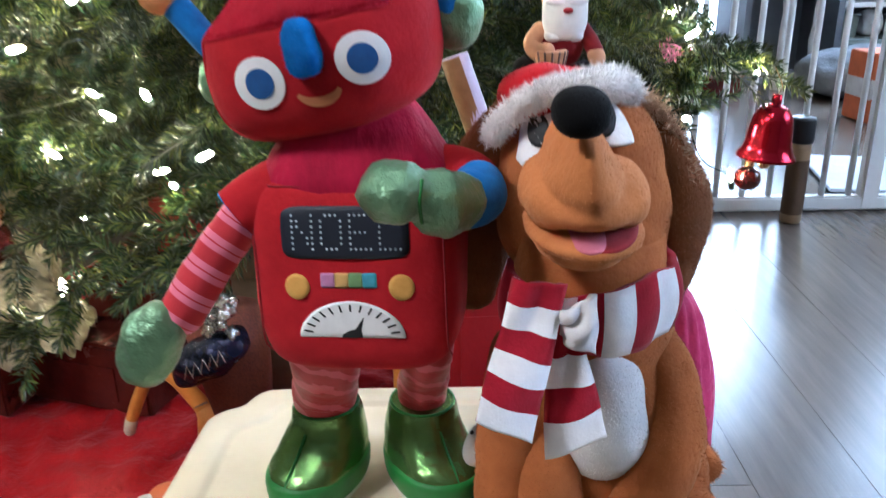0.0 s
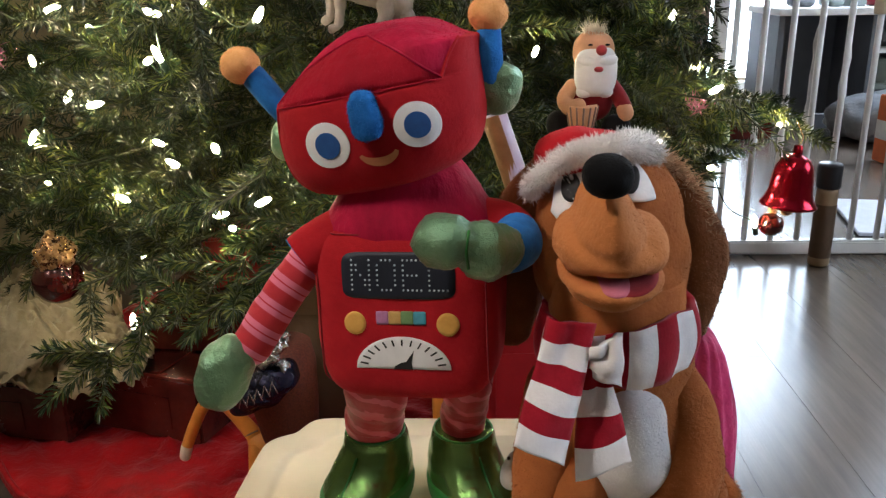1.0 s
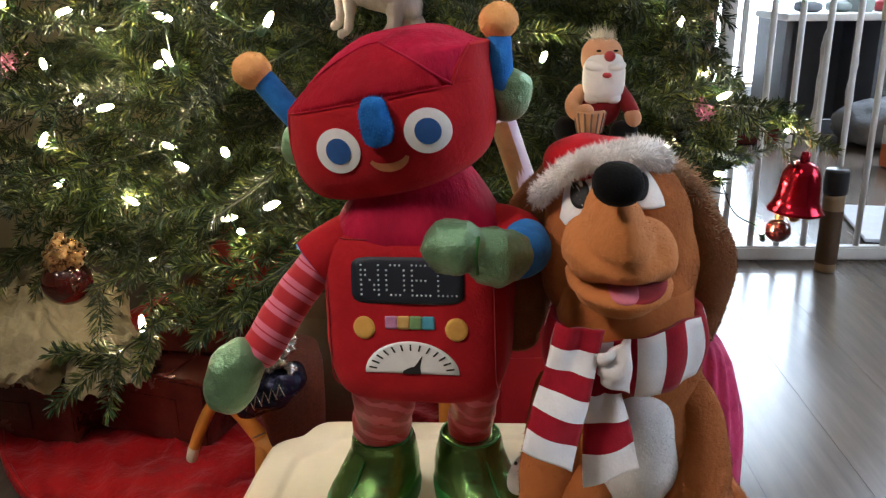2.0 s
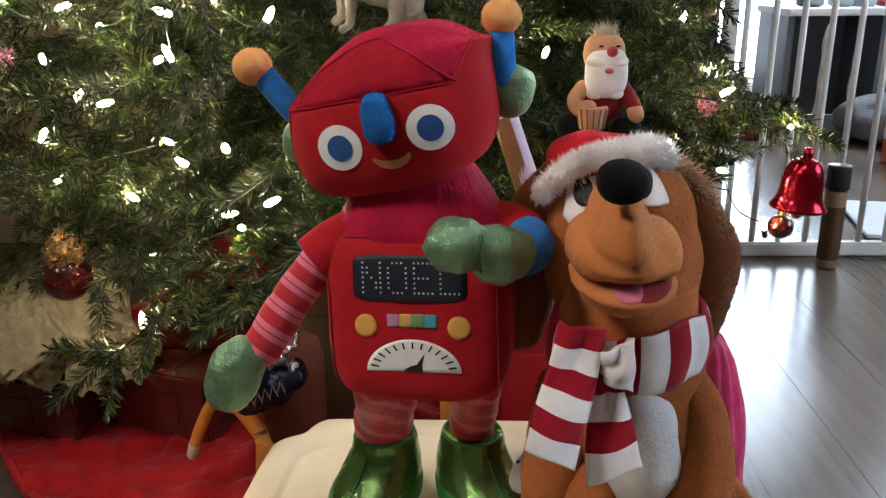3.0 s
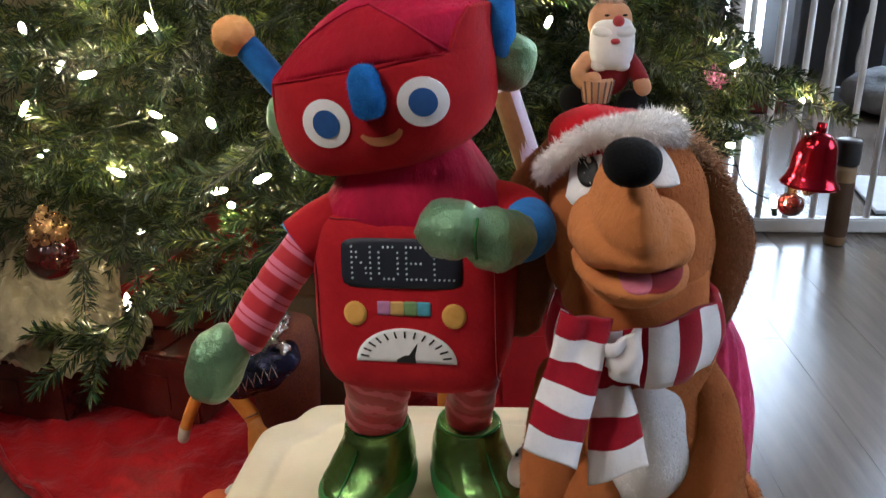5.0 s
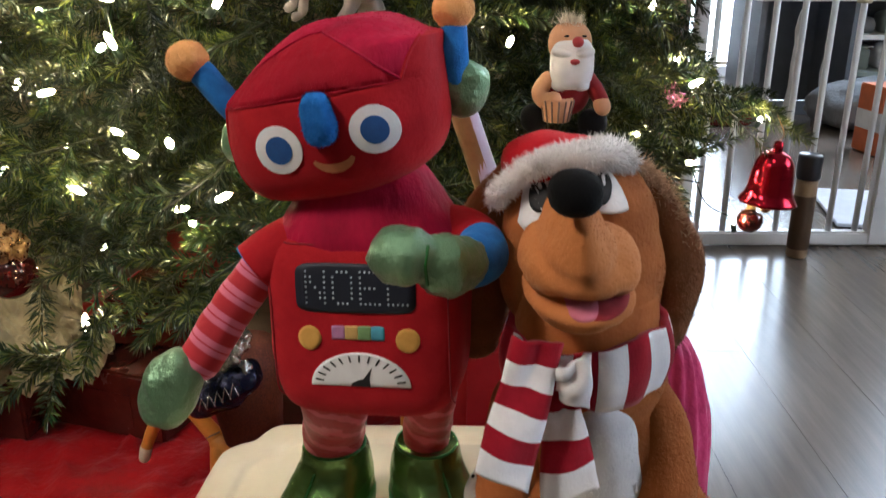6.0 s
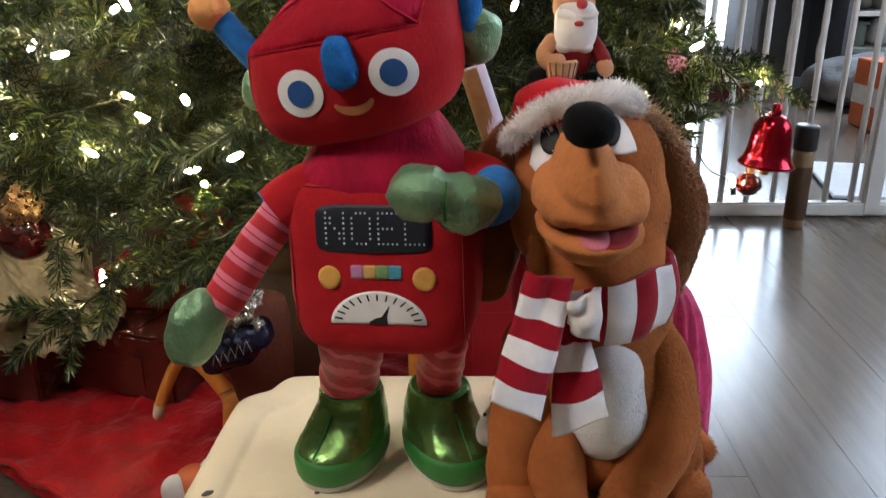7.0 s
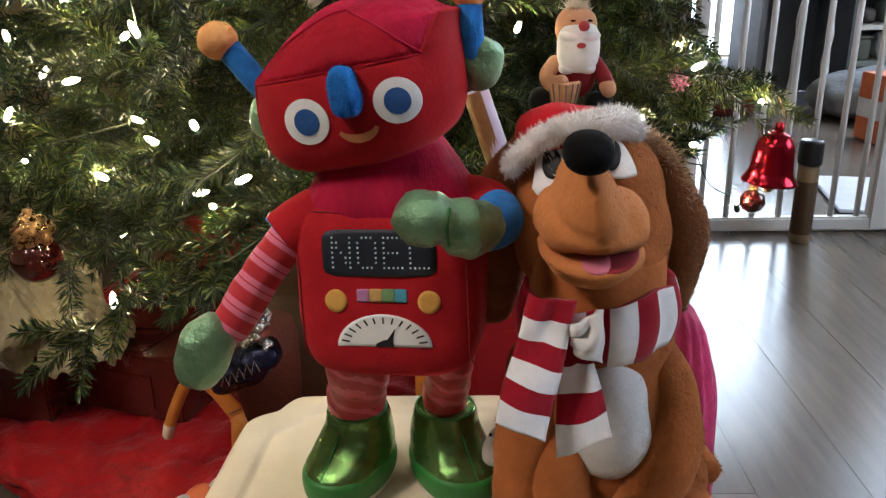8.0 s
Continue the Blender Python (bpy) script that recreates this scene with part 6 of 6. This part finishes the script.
part("back_panel", box(SX1 - SX0, 0.012, 0.40, pose((SX0 + SX1) / 2, SY + 0.32, 0.003)), HAZY_CHARCOAL, shelf, smooth=False)
for x in (SX0, SX0 + 0.33, SX1 - 0.3, SX1):
    part("side_board", box(0.022, 0.32, 0.402, pose(x, SY + 0.16, 0.002)), HAZY_CHARCOAL, shelf, smooth=False)
part("shelf_board", box(SX1 - SX0 - 0.33, 0.30, 0.016, pose((SX0 + 0.33 + SX1) / 2, SY + 0.16, 0.27)), PALE_SHELF, shelf, smooth=False)
part("shelf_board", box(SX1 - SX0 - 0.33, 0.30, 0.016, pose((SX0 + 0.33 + SX1) / 2, SY + 0.16, 0.14)), SHELF_GREY, shelf, smooth=False)
part("kick_board", box(SX1 - SX0, 0.012, 0.05, pose((SX0 + SX1) / 2, SY + 0.01, 0.002)), HAZY_CHARCOAL, shelf, smooth=False)
crng = np.random.default_rng(31)
KINDS = [("toy_block", TOY_WHITE, "white toy box on the shelf"), ("toy_block", TOY_RED, "red toy on the shelf"), ("toy_block", TOY_GREY, "grey cloth toy on the shelf"),
         ("toy_block", SHELF_GREY, "grey green storage box on the shelf"), ("toy_block", TOY_WHITE, "white plush toy on the shelf")]
for zb, hmax in ((0.430, 0.07), (0.286, 0.09), (0.156, 0.10)):
    x = SX0 + (0.05 if zb > 0.4 else 0.38)
    while x < SX1 - 0.1:
        w, h = crng.uniform(0.04, 0.11), hmax * crng.uniform(0.55, 1.0)
        nm, mt, lab = KINDS[int(crng.integers(0, 5))]
        t = thing(nm, (x + w / 2, SY + 0.12, zb), lab, "toy", "toys on the shelf")
        if crng.random() < 0.5:
            part("block", soft(w * 0.45, 0.05, h / 2, 3.0, 8, pose(x + w / 2, SY + 0.12, zb + h / 2), 0.006, 30), mt, t)
        else:
            part("block", box(w * 0.9, 0.10, h, pose(x + w / 2, SY + 0.12, zb, 0, 0, crng.uniform(-12, 12)), 0.006), mt, t, smooth=False)
            part("lid", box(w * 0.92, 0.104, 0.008, pose(x + w / 2, SY + 0.12, zb + h, 0, 0, 0), 0.002), mt, t, smooth=False)
        x += w + 0.012
for x, s in ((1.20, 1.0), (1.31, 0.85)):
    t = thing("white_figurine", (x, 2.98, 0.0), "tall knobbly white figurine standing on the floor", "figurine", "white figurines")
    fv, ff = stack([(0.0, x, 2.97, 0.05, 0.05), (0.05, x, 2.97, 0.045, 0.045), (0.12 * s, x, 2.97, 0.028, 0.028), (0.20 * s, x, 2.97, 0.034, 0.034), (0.26 * s, x, 2.97, 0.020, 0.02), (0.31 * s, x, 2.97, 0.030, 0.03), (0.36 * s, x, 2.97, 0.018, 0.018), (0.375 * s, x, 2.97, 0.006, 0.006)], 2.3, 20)
    fv[:, :2] = (fv[:, :2] - (x, 2.97)) * 0.45 + (x, 2.97)
    part("figurine_body", (swollen(fv, 0.012, 38, x), ff), TOY_WHITE, t)
heap = thing("blanket_heap", (1.45, 2.75, 0.0), "heap of grey blankets on the floor", "blanket")
hv_, hf_ = soft(0.34, 0.16, 0.085, 2.4, 24)
hv_ = swollen(swollen(hv_, 0.05, 7), 0.02, 20)
hv_ = hv_ + (1.55, 2.82, 0.075)
hv_[:, 2] = np.maximum(hv_[:, 2], 0.003)
part("blanket", (hv_, hf_), TOY_GREY, heap)
cbox = thing("card_box", (1.31, 2.46, 0.0), "orange and white printed cardboard box on the floor", "box")
part("carton", box(0.16, 0.12, 0.20, pose(1.31, 2.46, 0.003, 0, 0, 8), 0.003), TOY_ORANGE, cbox, smooth=False)
part("printed_band", box(0.1606, 0.1206, 0.06, pose(1.31, 2.46, 0.07, 0, 0, 8), 0.002), TOY_WHITE, cbox, smooth=False)
low = thing("low_table", (0.88, 2.85, 0.0), "low dark red wooden toy crate on the floor", "crate")
part("crate_body", box(0.22, 0.16, 0.06, pose(0.92, 2.92, 0.003), 0.006), GIFT_DARK, low, smooth=False)
part("crate_rim", box(0.23, 0.17, 0.012, pose(0.92, 2.92, 0.063), 0.004), TRIM, low, smooth=False)
jar = thing("floor_vase", (0.60, 2.25, 0.0), "tall cream vase with a dark neck on the floor", "vase")
part("vase_body", lathe([(0.0, 0.001), (0.028, 0.001), (0.036, 0.08), (0.034, 0.2), (0.026, 0.28), (0.0, 0.28)], 26, pose(0.600, 2.25, 0)), WALL, jar)
part("vase_neck", lathe([(0.026, 0.28), (0.025, 0.30), (0.024, 0.36), (0.0, 0.36)], 26, pose(0.600, 2.25, 0)), TOY_BLACK, jar)
cur = thing("curtain", (0.84, 3.9, 0.0), "mauve curtain hanging beside the glass door", "curtain")
part("curtain_cloth", cloth(60, 10, lambda u, v: (0.70 + 0.26 * u, 3.88 + 0.025 * math.sin(2 * math.pi * 6 * u), 0.03 + 2.05 * v), 0.004), CURTAIN, cur)
part("rod", tube([(0.65, 3.88, 2.1, 0.01), (1.75, 3.88, 2.1, 0.01)], 2, 10), TRIM, cur)

# ---- floor of laminate boards ----
floor = thing("floor", (0.0, 0.5, 0.0), "pale oak laminate floor, glossy with daylight", "floor", kind="structure")
part("subfloor", box(4.8, 6.7, 0.05, pose(0.05, 0.75, -0.058)), JOINT, floor, smooth=False)
PW, PL = 0.125, 1.22
plank = mesh_of("plank", [(*box(PW - 0.0002, PL - 0.0002, 0.008, pose(0, 0, -0.008), 0.0003), 0)], [WOOD], False)
col, x = 0, -2.3 + PW / 2
while x < 2.38:
    y = -2.6 + (0.41 * col) % PL - PL / 2
    while y < 4.1 + PL / 2:
        lo, hi = max(-2.58, y - PL / 2), min(4.08, y + PL / 2)
        if hi - lo > 0.02:
            ob = link_part("plank", plank, floor)
            ob.matrix_basis = pose(x, (lo + hi) / 2, 0) @ Matrix.Diagonal((1, (hi - lo) / PL, 1, 1))
        y += PL
    x += PW
    col += 1
